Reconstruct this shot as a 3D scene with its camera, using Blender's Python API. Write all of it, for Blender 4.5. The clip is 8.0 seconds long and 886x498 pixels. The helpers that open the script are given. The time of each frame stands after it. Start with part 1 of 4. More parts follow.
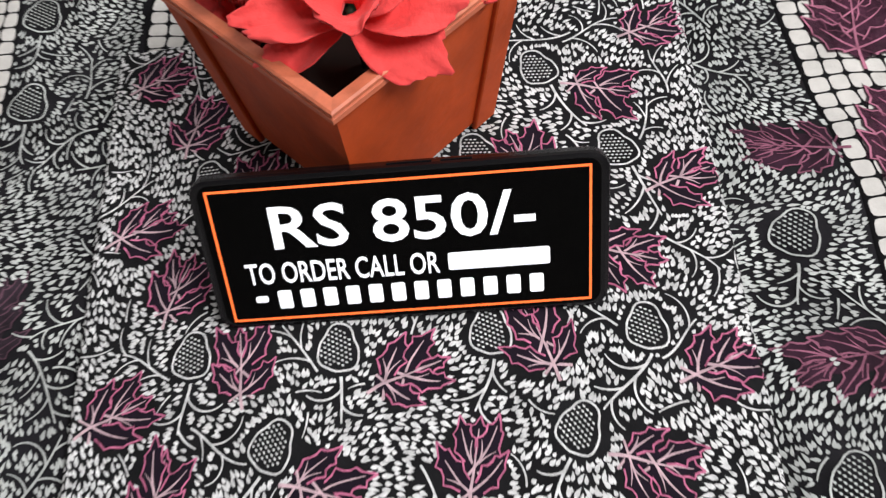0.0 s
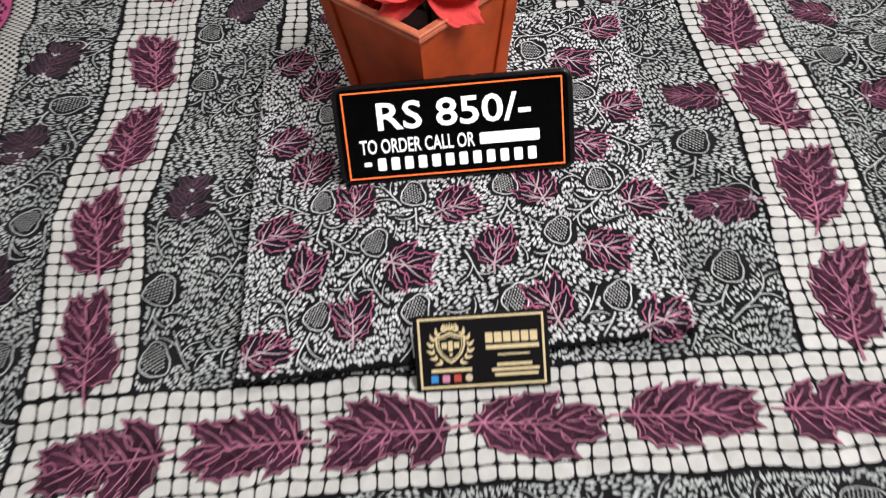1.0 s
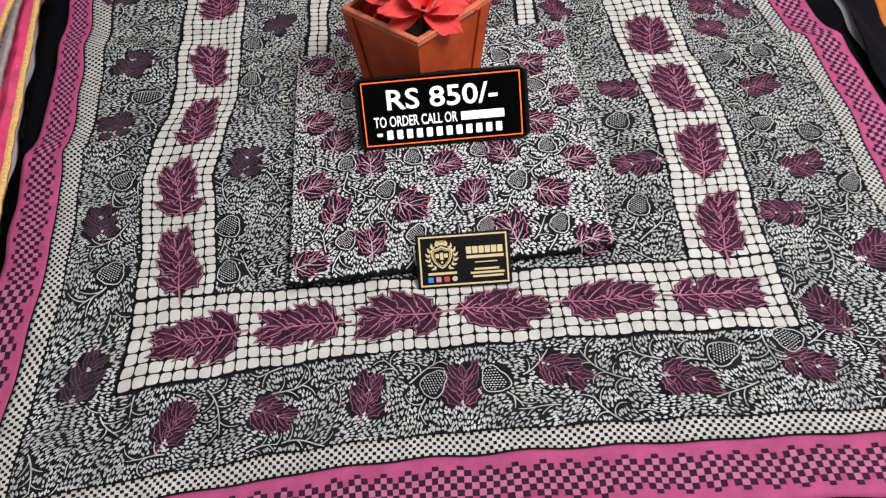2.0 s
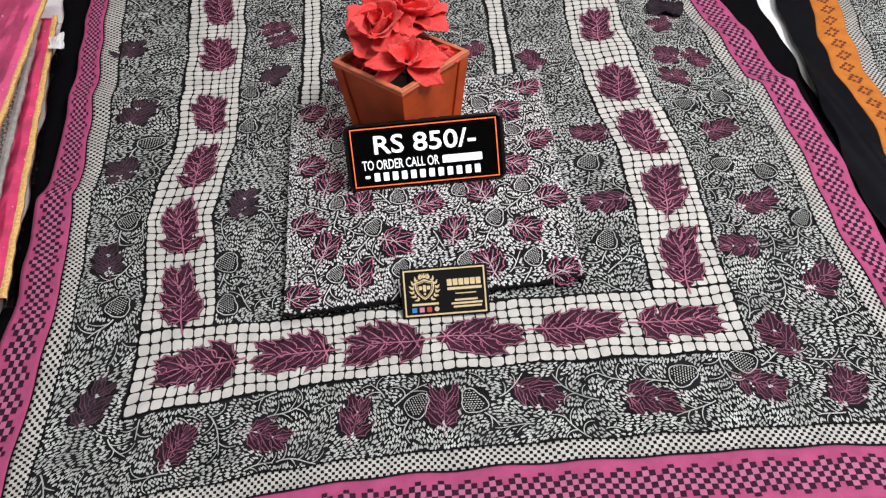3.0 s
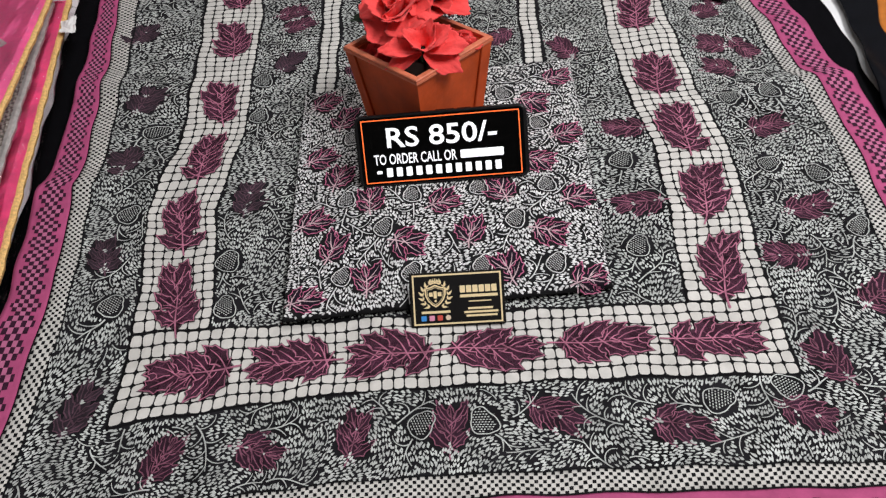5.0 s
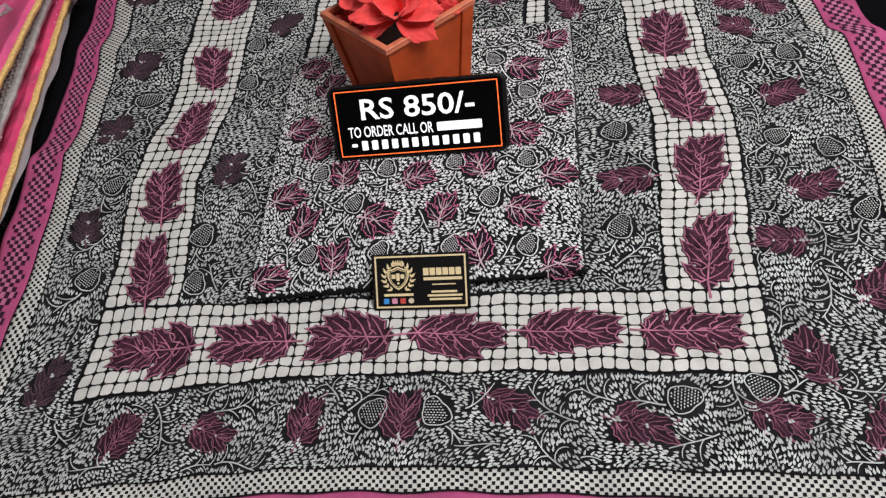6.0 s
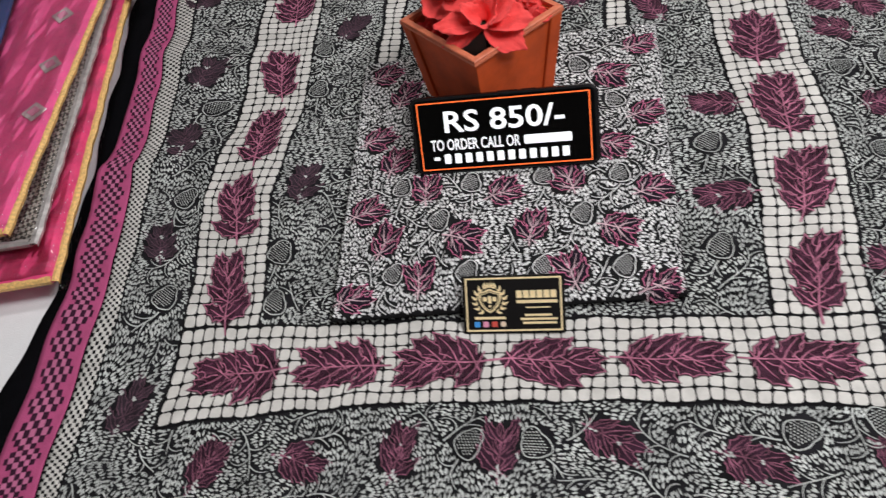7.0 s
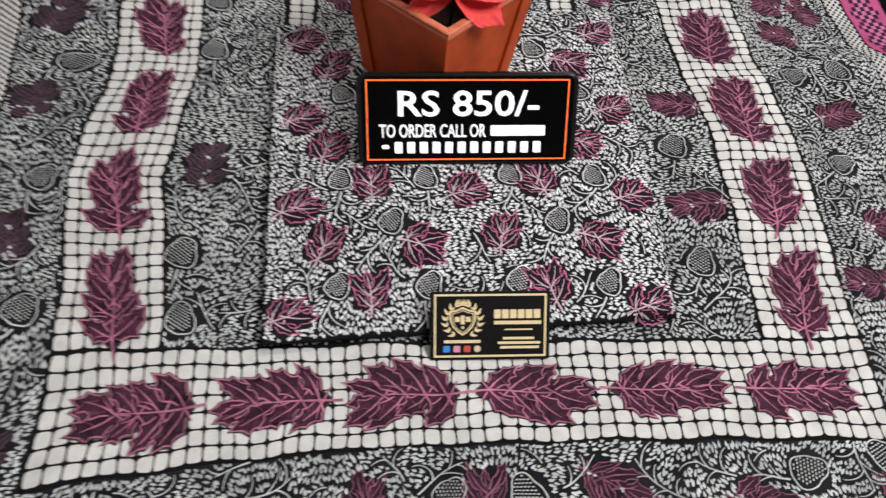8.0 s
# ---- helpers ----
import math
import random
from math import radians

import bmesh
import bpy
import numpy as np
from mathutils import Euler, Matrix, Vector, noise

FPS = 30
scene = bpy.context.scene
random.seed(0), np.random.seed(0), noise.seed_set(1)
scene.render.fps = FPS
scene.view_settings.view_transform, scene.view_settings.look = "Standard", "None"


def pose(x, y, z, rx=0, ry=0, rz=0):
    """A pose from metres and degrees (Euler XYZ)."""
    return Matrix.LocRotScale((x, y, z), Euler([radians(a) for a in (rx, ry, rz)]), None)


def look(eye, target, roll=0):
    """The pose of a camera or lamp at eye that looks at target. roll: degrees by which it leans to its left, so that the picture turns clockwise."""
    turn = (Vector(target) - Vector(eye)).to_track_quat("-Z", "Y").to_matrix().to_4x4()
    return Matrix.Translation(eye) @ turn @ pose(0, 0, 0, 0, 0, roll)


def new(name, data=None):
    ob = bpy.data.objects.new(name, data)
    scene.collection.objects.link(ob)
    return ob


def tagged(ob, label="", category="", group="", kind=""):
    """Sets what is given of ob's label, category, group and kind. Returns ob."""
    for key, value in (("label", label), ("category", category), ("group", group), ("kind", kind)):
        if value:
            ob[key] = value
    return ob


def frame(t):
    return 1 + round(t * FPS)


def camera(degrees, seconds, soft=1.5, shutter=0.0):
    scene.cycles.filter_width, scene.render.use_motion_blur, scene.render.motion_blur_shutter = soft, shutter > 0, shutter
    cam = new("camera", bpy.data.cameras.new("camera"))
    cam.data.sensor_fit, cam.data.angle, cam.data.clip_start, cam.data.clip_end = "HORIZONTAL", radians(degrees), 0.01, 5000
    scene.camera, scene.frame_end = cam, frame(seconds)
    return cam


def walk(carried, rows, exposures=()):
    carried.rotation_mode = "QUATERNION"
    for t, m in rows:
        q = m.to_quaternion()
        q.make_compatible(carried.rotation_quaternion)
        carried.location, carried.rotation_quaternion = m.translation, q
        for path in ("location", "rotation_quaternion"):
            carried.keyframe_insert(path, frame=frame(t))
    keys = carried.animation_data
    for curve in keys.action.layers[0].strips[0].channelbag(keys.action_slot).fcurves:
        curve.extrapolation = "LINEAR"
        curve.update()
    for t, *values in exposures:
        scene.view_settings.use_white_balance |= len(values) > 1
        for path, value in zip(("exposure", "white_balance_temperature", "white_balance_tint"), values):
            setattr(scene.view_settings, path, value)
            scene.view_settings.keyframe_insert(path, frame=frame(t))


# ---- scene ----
cam = camera(58.8, 8.0, soft=1.3, shutter=0.33)
PATH = [
    (0, (0.038, 0.054, 0.383), (-0.022, 0.945, -1.406), -6.9),
    (0.5, (0.041, -0.053, 0.435), (-0.058, 1.017, -1.252), -7.5),
    (1, (0.012, -0.221, 0.506), (-0.044, 0.952, -1.113), -5.9),
    (1.5, (0.004, -0.354, 0.6), (-0.042, 0.84, -1.005), -6.2),
    (1.7, (-0.003, -0.386, 0.618), (-0.02, 0.814, -0.982), -4.8),
    (2.8, (0.015, -0.475, 0.694), (0.03, 0.815, -0.834), -3.9),
    (3, (0.013, -0.471, 0.692), (0.031, 0.826, -0.831), -3.9),
    (3.5, (0.011, -0.461, 0.68), (0.027, 0.84, -0.839), -4.0),
    (4, (0.007, -0.458, 0.673), (0.015, 0.847, -0.842), -3.9),
    (4.5, (0.006, -0.447, 0.662), (0.01, 0.855, -0.855), -3.6),
    (4.7, (0.013, -0.436, 0.655), (-0.002, 0.861, -0.868), -4.1),
    (5.8, (0.143, -0.375, 0.627), (-0.149, 0.825, -0.947), -13.1),
    (6, (0.154, -0.367, 0.63), (-0.149, 0.799, -0.966), -13.9),
    (6.5, (0.143, -0.36, 0.639), (-0.222, 0.786, -0.958), -16.6),
    (7, (0.087, -0.324, 0.638), (-0.274, 0.799, -0.977), -16.6),
    (7.5, (-0.021, -0.288, 0.622), (-0.194, 0.841, -1.02), -9.8),
    (8, (-0.068, -0.239, 0.558), (0.099, 0.851, -1.11), 7.1),
]
walk(cam, [(t, look(eye, target, roll)) for t, eye, target, roll in PATH],
     exposures=[(0, 0.1), (1.5, 0.1), (3.5, 0.09), (4.5, 0.0), (6, -0.17), (7, -0.13), (7.5, -0.1), (8, 0.05)])

# ---- light: unseen area lamps added to light the closed room, stronger from the right ----
world = bpy.data.worlds.new("room_air")
world.use_nodes = True
world.node_tree.nodes["Background"].inputs[0].default_value = (0.9, 0.95, 1.0, 1)
world.node_tree.nodes["Background"].inputs[1].default_value = 0.05
scene.world = world


def area_lamp(name, at, target, sx, sy, watts, colour):
    d = bpy.data.lights.new(name, "AREA")
    d.shape, d.size, d.size_y, d.energy, d.color = "RECTANGLE", sx, sy, watts, colour
    ob = new(name, d)
    ob.matrix_world = look(at, target)
    return ob


area_lamp("unseen_room_light", (1.06, -0.13, 1.8), (0.05, 0.2, 0), 1.2, 0.15, 41, (1.0, 0.975, 0.985))
area_lamp("unseen_room_light", (0.2, 1.3, 2.4), (0, 0.2, 0), 1.2, 0.15, 20, (1.0, 0.975, 0.985))


# ---- materials ----
def mat(name, colour, rough=0.6, metal=0.0, emit=0.0, vary=0.0, scale=40.0, bump=0.0, bump_scale=600.0, sheen=0.0, coat=0.0, trans=0.0, spec=0.5):
    m = bpy.data.materials.new(name)
    m.use_nodes = True
    nt = m.node_tree
    b = nt.nodes["Principled BSDF"]
    b.inputs["Base Color"].default_value = (*colour, 1)
    b.inputs["Roughness"].default_value = rough
    b.inputs["Metallic"].default_value = metal
    b.inputs["Coat Weight"].default_value = coat
    b.inputs["Specular IOR Level"].default_value = spec
    b.inputs["Sheen Weight"].default_value = sheen
    b.inputs["Transmission Weight"].default_value = trans
    if emit:
        b.inputs["Emission Color"].default_value = (*colour, 1)
        b.inputs["Emission Strength"].default_value = emit
    if vary or bump:
        tc = nt.nodes.new("ShaderNodeTexCoord")
    if vary:
        n = nt.nodes.new("ShaderNodeTexNoise")
        n.inputs["Scale"].default_value = scale
        n.inputs["Detail"].default_value = 6
        n.inputs["Roughness"].default_value = 0.65
        nt.links.new(tc.outputs["Object"], n.inputs["Vector"])
        r = nt.nodes.new("ShaderNodeMapRange")
        r.inputs["From Min"].default_value, r.inputs["From Max"].default_value = 0.3, 0.7
        r.inputs["To Min"].default_value, r.inputs["To Max"].default_value = 1 - vary, 1 + vary
        nt.links.new(n.outputs["Fac"], r.inputs["Value"])
        hs = nt.nodes.new("ShaderNodeHueSaturation")
        hs.inputs["Color"].default_value = (*colour, 1)
        nt.links.new(r.outputs["Result"], hs.inputs["Value"])
        nt.links.new(hs.outputs["Color"], b.inputs["Base Color"])
    if bump:
        n2 = nt.nodes.new("ShaderNodeTexNoise")
        n2.inputs["Scale"].default_value = bump_scale
        n2.inputs["Detail"].default_value = 4
        nt.links.new(tc.outputs["Object"], n2.inputs["Vector"])
        bp = nt.nodes.new("ShaderNodeBump")
        bp.inputs["Strength"].default_value = bump
        bp.inputs["Distance"].default_value = 0.002
        nt.links.new(n2.outputs["Fac"], bp.inputs["Height"])
        nt.links.new(bp.outputs["Normal"], b.inputs["Normal"])
    return m


# grey kept low so that the unseen walls and ceiling bounce less light
M_WALL = mat("wall_paint", (0.42, 0.4, 0.38), 0.8, vary=0.05, scale=3)
M_SHEET = mat("white_sheet", (0.78, 0.79, 0.8), 0.85, vary=0.05, scale=20, bump=0.2)
M_BLACK = mat("black_cotton", (0.0025, 0.0025, 0.0035), 0.95, vary=0.3, scale=60, bump=0.3, spec=0.06)
M_FIELD = mat("dupatta_black_chiffon", (0.012, 0.0115, 0.0135), 0.9, vary=0.6, scale=22, bump=0.25, spec=0.1)
M_PRINT = mat("dupatta_white_print", (0.47, 0.495, 0.48), 0.85, vary=0.45, scale=30, spec=0.15)
M_WHITE = mat("dupatta_lattice_white", (0.58, 0.57, 0.54), 0.85, vary=0.18, scale=35, bump=0.25, spec=0.15)
M_PINK = mat("dupatta_magenta_edge", (0.42, 0.075, 0.19), 0.8, vary=0.18, scale=40, bump=0.2, spec=0.2)
M_PURPLE = mat("dark_purple_print", (0.035, 0.008, 0.024), 0.85, vary=0.3, scale=90, spec=0.2)
M_HALO = mat("leaf_edge_print", (0.022, 0.006, 0.014), 0.85, vary=0.4, scale=90, spec=0.2)
M_WINE = mat("wine_leaf_print", (0.06, 0.017, 0.036), 0.85, vary=0.85, scale=75, spec=0.2)
M_ROSE = mat("pink_vein_print", (0.38, 0.14, 0.21), 0.85, vary=0.5, scale=80, spec=0.2)
M_KURTA = mat("kurta_black_cotton", (0.009, 0.009, 0.010), 0.9, vary=0.4, scale=60, bump=0.3, spec=0.15)
M_KPRINT = mat("kurta_white_print", (0.65, 0.66, 0.66), 0.9, vary=0.4, scale=130, bump=0.2, spec=0.15)
M_KWINE = mat("kurta_plum_print", (0.0095, 0.005, 0.0115), 0.9, vary=0.4, scale=80, spec=0.2)
M_KROSE = mat("kurta_pink_stroke", (0.5, 0.14, 0.25), 0.9, vary=0.5, scale=150, spec=0.2)
M_KPALE = mat("kurta_pale_pink_stroke", (0.56, 0.4, 0.44), 0.9, vary=0.35, scale=120, spec=0.2)
M_POT = mat("terracotta_painted_wood", (0.52, 0.075, 0.015), 0.55, vary=0.25, scale=25, bump=0.15, bump_scale=200, spec=0.3)
M_POTIN = mat("pot_inside", (0.02, 0.008, 0.005), 0.9)
M_PETAL = mat("red_cloth_petal", (0.86, 0.075, 0.072), 0.75, vary=0.14, scale=70, bump=0.35, bump_scale=420, sheen=0.12, spec=0.25)
M_GREEN = mat("dark_green_cloth_leaf", (0.01, 0.03, 0.012), 0.6)
M_PHONE = mat("phone_black_case", (0.004, 0.004, 0.005), 0.24, spec=0.5)
M_SCREEN = mat("phone_screen_glass", (0.001, 0.001, 0.001), 0.1, spec=0.12)
M_GLOWW = mat("screen_white_glow", (0.95, 0.97, 1.0), 0.3, emit=0.6)
M_GLOWO = mat("screen_orange_glow", (0.95, 0.16, 0.035), 0.3, emit=0.9)
M_CARD = mat("card_black", (0.004, 0.0035, 0.0035), 0.5, spec=0.2)
M_GOLD = mat("card_gold_print", (0.86, 0.7, 0.4), 0.45, vary=0.1, scale=200)

M_THREAD = mat("black_thread_print", (0.008, 0.008, 0.009), 0.9, vary=0.3, scale=80, spec=0.1)
M_DULLWINE = mat("dull_wine_print", (0.026, 0.008, 0.018), 0.85, vary=0.7, scale=45, spec=0.2)
M_DULLROSE = mat("dull_pink_print", (0.22, 0.08, 0.125), 0.85, vary=0.65, scale=70, spec=0.2)
M_DARKMAUVE = mat("dark_mauve_tone", (0.026, 0.017, 0.024), 0.85, vary=0.6, scale=60, spec=0.2)
M_FAINT = mat("faint_mauve_print", (0.09, 0.045, 0.065), 0.85, vary=0.6, scale=60, spec=0.2)
M_TISSUE = mat("white_tissue", (0.75, 0.75, 0.74), 0.5, vary=0.1, scale=60)
M_PALEPINK = mat("pale_pink_print", (0.48, 0.13, 0.26), 0.8, vary=0.15, scale=80)
M_RIM = mat("pot_rim_light_terracotta", (0.62, 0.17, 0.085), 0.5, vary=0.25, scale=60, bump=0.15, bump_scale=250)
M_BLUE = mat("icon_blue", (0.05, 0.3, 0.75), 0.5)
M_ICONP = mat("icon_pink", (0.75, 0.3, 0.45), 0.5)
M_ICONR = mat("icon_red", (0.6, 0.08, 0.06), 0.5)
M_ICONW = mat("icon_cream", (0.75, 0.6, 0.45), 0.5)
M_SATIN = mat("black_satin", (0.0035, 0.004, 0.006), 0.5, vary=0.4, scale=30, bump=0.5, bump_scale=45, spec=0.09)
M_ORANGE = mat("orange_border_cloth", (0.52, 0.17, 0.028), 0.8, vary=0.18, scale=40, bump=0.2, spec=0.2)
M_RUST = mat("rust_print", (0.16, 0.03, 0.01), 0.8, vary=0.2, scale=60)
M_HOTPINK = mat("crimson_pink_cloth", (0.8, 0.055, 0.2), 0.5, vary=0.3, scale=30, bump=0.3, bump_scale=150, sheen=0.2)
M_HOTPINK2 = mat("hot_pink_silk", (0.9, 0.12, 0.34), 0.45, vary=0.18, scale=25, bump=0.3, bump_scale=150, sheen=0.2)
M_GREYCHECK = mat("grey_checked_cloth", (0.22, 0.2, 0.18), 0.5, vary=0.7, scale=140, bump=0.3)
chk = M_GREYCHECK.node_tree
ck, tcn = chk.nodes.new("ShaderNodeTexChecker"), chk.nodes.new("ShaderNodeTexCoord")
ck.inputs["Scale"].default_value = 240
ck.inputs["Color1"].default_value, ck.inputs["Color2"].default_value = (0.42, 0.38, 0.34, 1), (0.05, 0.045, 0.04, 1)
mpn = chk.nodes.new("ShaderNodeMapping")
mpn.inputs["Rotation"].default_value = (0.3, 0.2, 0.5)
chk.links.new(tcn.outputs["Object"], mpn.inputs["Vector"])
chk.links.new(mpn.outputs["Vector"], ck.inputs["Vector"])
chk.links.new(ck.outputs["Color"], chk.nodes["Principled BSDF"].inputs["Base Color"])
M_LACE = mat("gold_lace", (0.8, 0.5, 0.18), 0.5, metal=0.15, vary=0.35, scale=300, bump=0.5, bump_scale=700)
M_MIRROR = mat("mirror_work", (0.72, 0.7, 0.68), 0.4, metal=0.4, vary=0.2, scale=120)
M_SILVER = mat("silver_satin", (0.42, 0.4, 0.39), 0.35, metal=0.3, vary=0.3, scale=90, bump=0.4, bump_scale=200)
M_NAVY = mat("navy_cloth", (0.03, 0.05, 0.16), 0.6, vary=0.2, scale=40)
M_PEACH = mat("peach_cloth", (0.6, 0.26, 0.14), 0.6, vary=0.2, scale=40)


def film_material():
    m = bpy.data.materials.new("clear_plastic_film")
    m.use_nodes = True
    nt = m.node_tree
    nt.nodes.clear()
    out = nt.nodes.new("ShaderNodeOutputMaterial")
    mix = nt.nodes.new("ShaderNodeMixShader")
    clear = nt.nodes.new("ShaderNodeBsdfTransparent")
    gloss = nt.nodes.new("ShaderNodeBsdfGlossy")
    gloss.inputs["Roughness"].default_value = 0.07
    fres = nt.nodes.new("ShaderNodeFresnel")
    fres.inputs["IOR"].default_value = 1.6
    tc = nt.nodes.new("ShaderNodeTexCoord")
    crease = nt.nodes.new("ShaderNodeTexNoise")
    crease.inputs["Scale"].default_value, crease.inputs["Detail"].default_value = 75, 4
    nt.links.new(tc.outputs["Object"], crease.inputs["Vector"])
    bp = nt.nodes.new("ShaderNodeBump")
    bp.inputs["Strength"].default_value, bp.inputs["Distance"].default_value = 0.9, 0.009
    nt.links.new(crease.outputs["Fac"], bp.inputs["Height"])
    nt.links.new(bp.outputs["Normal"], gloss.inputs["Normal"])
    up = nt.nodes.new("ShaderNodeMath")
    up.operation, up.use_clamp = "MULTIPLY_ADD", True
    up.inputs[1].default_value, up.inputs[2].default_value = 0.9, 0.01
    nt.links.new(fres.outputs[0], up.inputs[0])
    nt.links.new(up.outputs[0], mix.inputs[0])
    nt.links.new(clear.outputs[0], mix.inputs[1])
    nt.links.new(gloss.outputs[0], mix.inputs[2])
    nt.links.new(mix.outputs[0], out.inputs[0])
    return m


def sheer(m, amount):
    """Lets a share of what lies beneath show through a printed chiffon."""
    nt = m.node_tree
    out, b = nt.nodes["Material Output"], nt.nodes["Principled BSDF"]
    mix, clear = nt.nodes.new("ShaderNodeMixShader"), nt.nodes.new("ShaderNodeBsdfTransparent")
    mix.inputs[0].default_value = amount
    nt.links.new(b.outputs[0], mix.inputs[1])
    nt.links.new(clear.outputs[0], mix.inputs[2])
    nt.links.new(mix.outputs[0], out.inputs[0])


sheer(M_WINE, 0.34)
sheer(M_HALO, 0.25)
M_FILM = film_material()


# ---- mesh helpers ----
def mesh_of(name, verts, faces, material, smooth=True):
    me = bpy.data.meshes.new(name)
    me.from_pydata([tuple(v) for v in verts], [], [tuple(f) for f in faces])
    for m in (material if isinstance(material, (list, tuple)) else [material]):
        me.materials.append(m)
    if smooth:
        me.polygons.foreach_set("use_smooth", [True] * len(me.polygons))
    me.update()
    return me


def obj(name, me, parent=None, m=None, label=""):
    ob = new(name, me)
    if m is not None:
        ob.matrix_basis = m
    if parent is not None:
        ob.parent = parent
    if label:
        ob["label"] = label
    return ob


def part(name, bm, material, parent, label="", smooth=False, m=None):
    me = bpy.data.meshes.new(name)
    bm.to_mesh(me)
    bm.free()
    me.materials.append(material)
    if smooth:
        me.polygons.foreach_set("use_smooth", [True] * len(me.polygons))
    return obj(name, me, parent, m, label)


def empty(name, m=None):
    ob = new(name)
    ob.empty_display_size = 0.02
    if m is not None:
        ob.matrix_basis = m
    return ob


def box_bm(x0, x1, y0, y1, z0, z1, bevel=0.0, seg=2):
    bm = bmesh.new()
    bmesh.ops.create_cube(bm, size=1)
    bmesh.ops.transform(bm, matrix=Matrix.LocRotScale(((x0 + x1) / 2, (y0 + y1) / 2, (z0 + z1) / 2), None, (x1 - x0, y1 - y0, z1 - z0)), verts=bm.verts)
    if bevel:
        bmesh.ops.bevel(bm, geom=bm.edges[:], offset=bevel, segments=seg, profile=0.6, affect="EDGES")
    return bm


def rounded_slab(w, h, d, r, edge, seg=6):
    """A slab w x h, d thick, centred, corners of radius r, edges eased by edge."""
    bm = bmesh.new()
    ring = []
    for cx, cy, a0 in ((w / 2 - r, h / 2 - r, 0), (-w / 2 + r, h / 2 - r, 90), (-w / 2 + r, -h / 2 + r, 180), (w / 2 - r, -h / 2 + r, 270)):
        for k in range(seg + 1):
            a = radians(a0 + 90 * k / seg)
            ring.append((cx + r * math.cos(a), cy + r * math.sin(a)))
    vs = [bm.verts.new((x, y, -d / 2)) for x, y in ring]
    f = bm.faces.new(vs)
    bmesh.ops.reverse_faces(bm, faces=[f])
    up = bmesh.ops.extrude_face_region(bm, geom=[f])
    bmesh.ops.translate(bm, vec=(0, 0, d), verts=[v for v in up["geom"] if isinstance(v, bmesh.types.BMVert)])
    bmesh.ops.recalc_face_normals(bm, faces=bm.faces[:])
    if edge:
        es = [e for e in bm.edges if abs(e.verts[0].co.z - e.verts[1].co.z) < 1e-6]
        bmesh.ops.bevel(bm, geom=es, offset=edge, segments=2, profile=0.6, affect="EDGES")
    return bm


# ---- the room, closed: its walls and ceiling are unseen and added ----
def slab_structure(name, x0, x1, y0, y1, z0, z1, material, label, category):
    ob = part(name, box_bm(x0, x1, y0, y1, z0, z1), material, None)
    return tagged(ob, label, category, kind="structure")


slab_structure("floor", -2.2, 2.2, -2.4, 2.6, -0.14, -0.02, M_SHEET, "white sheet spread over the shop's platform", "floor")
slab_structure("wall_north", -2.3, 2.3, 2.6, 2.7, -0.14, 2.7, M_WALL, "plain unseen wall added to close the room", "wall")
slab_structure("wall_south", -2.3, 2.3, -2.5, -2.4, -0.14, 2.7, M_WALL, "plain unseen wall added to close the room", "wall")
slab_structure("wall_east", 2.2, 2.3, -2.4, 2.6, -0.14, 2.7, M_WALL, "plain unseen wall added to close the room", "wall")
slab_structure("wall_west", -2.3, -2.2, -2.4, 2.6, -0.14, 2.7, M_WALL, "plain unseen wall added to close the room", "wall")
slab_structure("ceiling", -2.3, 2.3, -2.5, 2.7, 2.7, 2.8, M_WALL, "plain unseen ceiling added to close the room", "ceiling")

# ---- how the dupatta lies: cloth coordinates (u, v) to the world ----
V0, V1 = -0.2085, 1.0
UL, UR = -0.455, 0.51
VS = [-0.2, 0.0, 0.1, 0.2, 0.26, 0.33, 0.42, 0.53, 0.65, 1.0]
LEFT_EDGE = [0.0, -0.003, -0.006, -0.019, -0.028, -0.037, -0.048, -0.062, -0.08, -0.12]
LEFT_BAND = [0.012, 0.008, -0.004, -0.0155, -0.0095, -0.0055, -0.0105, -0.0145, -0.025, -0.05]
LEFT_RIM = [0.0, -0.003, -0.004, -0.017, -0.022, -0.026, -0.034, -0.046, -0.06, -0.1]
RIGHT_BAND = [0.014, 0.0135, 0.0105, 0.0135, 0.0155, 0.004, 0.0035, 0.003, 0.009, 0.01]
RIGHT_EDGE = [0.014, 0.008, 0.002, 0.006, 0.006, 0.002, -0.005, -0.02, -0.036, -0.08]

# how the side bands are drawn in and let out along the cloth, at their four edges
BV = [0.04, 0.1, 0.15, 0.2, 0.25, 0.3, 0.35, 0.4, 0.45, 0.5, 0.55, 0.65]
GATHER = [((-0.385, -0.315, -0.236), [0.003, 0.0005, -0.001, -0.0047, 0.0013, 0.0098, 0.0112, 0.0118, 0.013, 0.0122, 0.0124, 0.0105]),
          ((-0.315, -0.236, -0.155), [0.0, 0.0, -0.002, -0.0054, -0.0045, -0.0026, 0.0005, -0.0005, -0.001, -0.003, 0.0, -0.002]),
          ((0.15, 0.236, 0.315), [0.0, 0.0026, 0.006, 0.0054, 0.0054, 0.0047, 0.002, -0.0013, -0.0033, -0.0034, -0.0007, 0.0]),
          ((0.236, 0.315, 0.4), [0.002, 0.004, 0.009, 0.0085, 0.0115, 0.006, 0.0062, 0.005, 0.0047, 0.0035, 0.005, 0.005])]


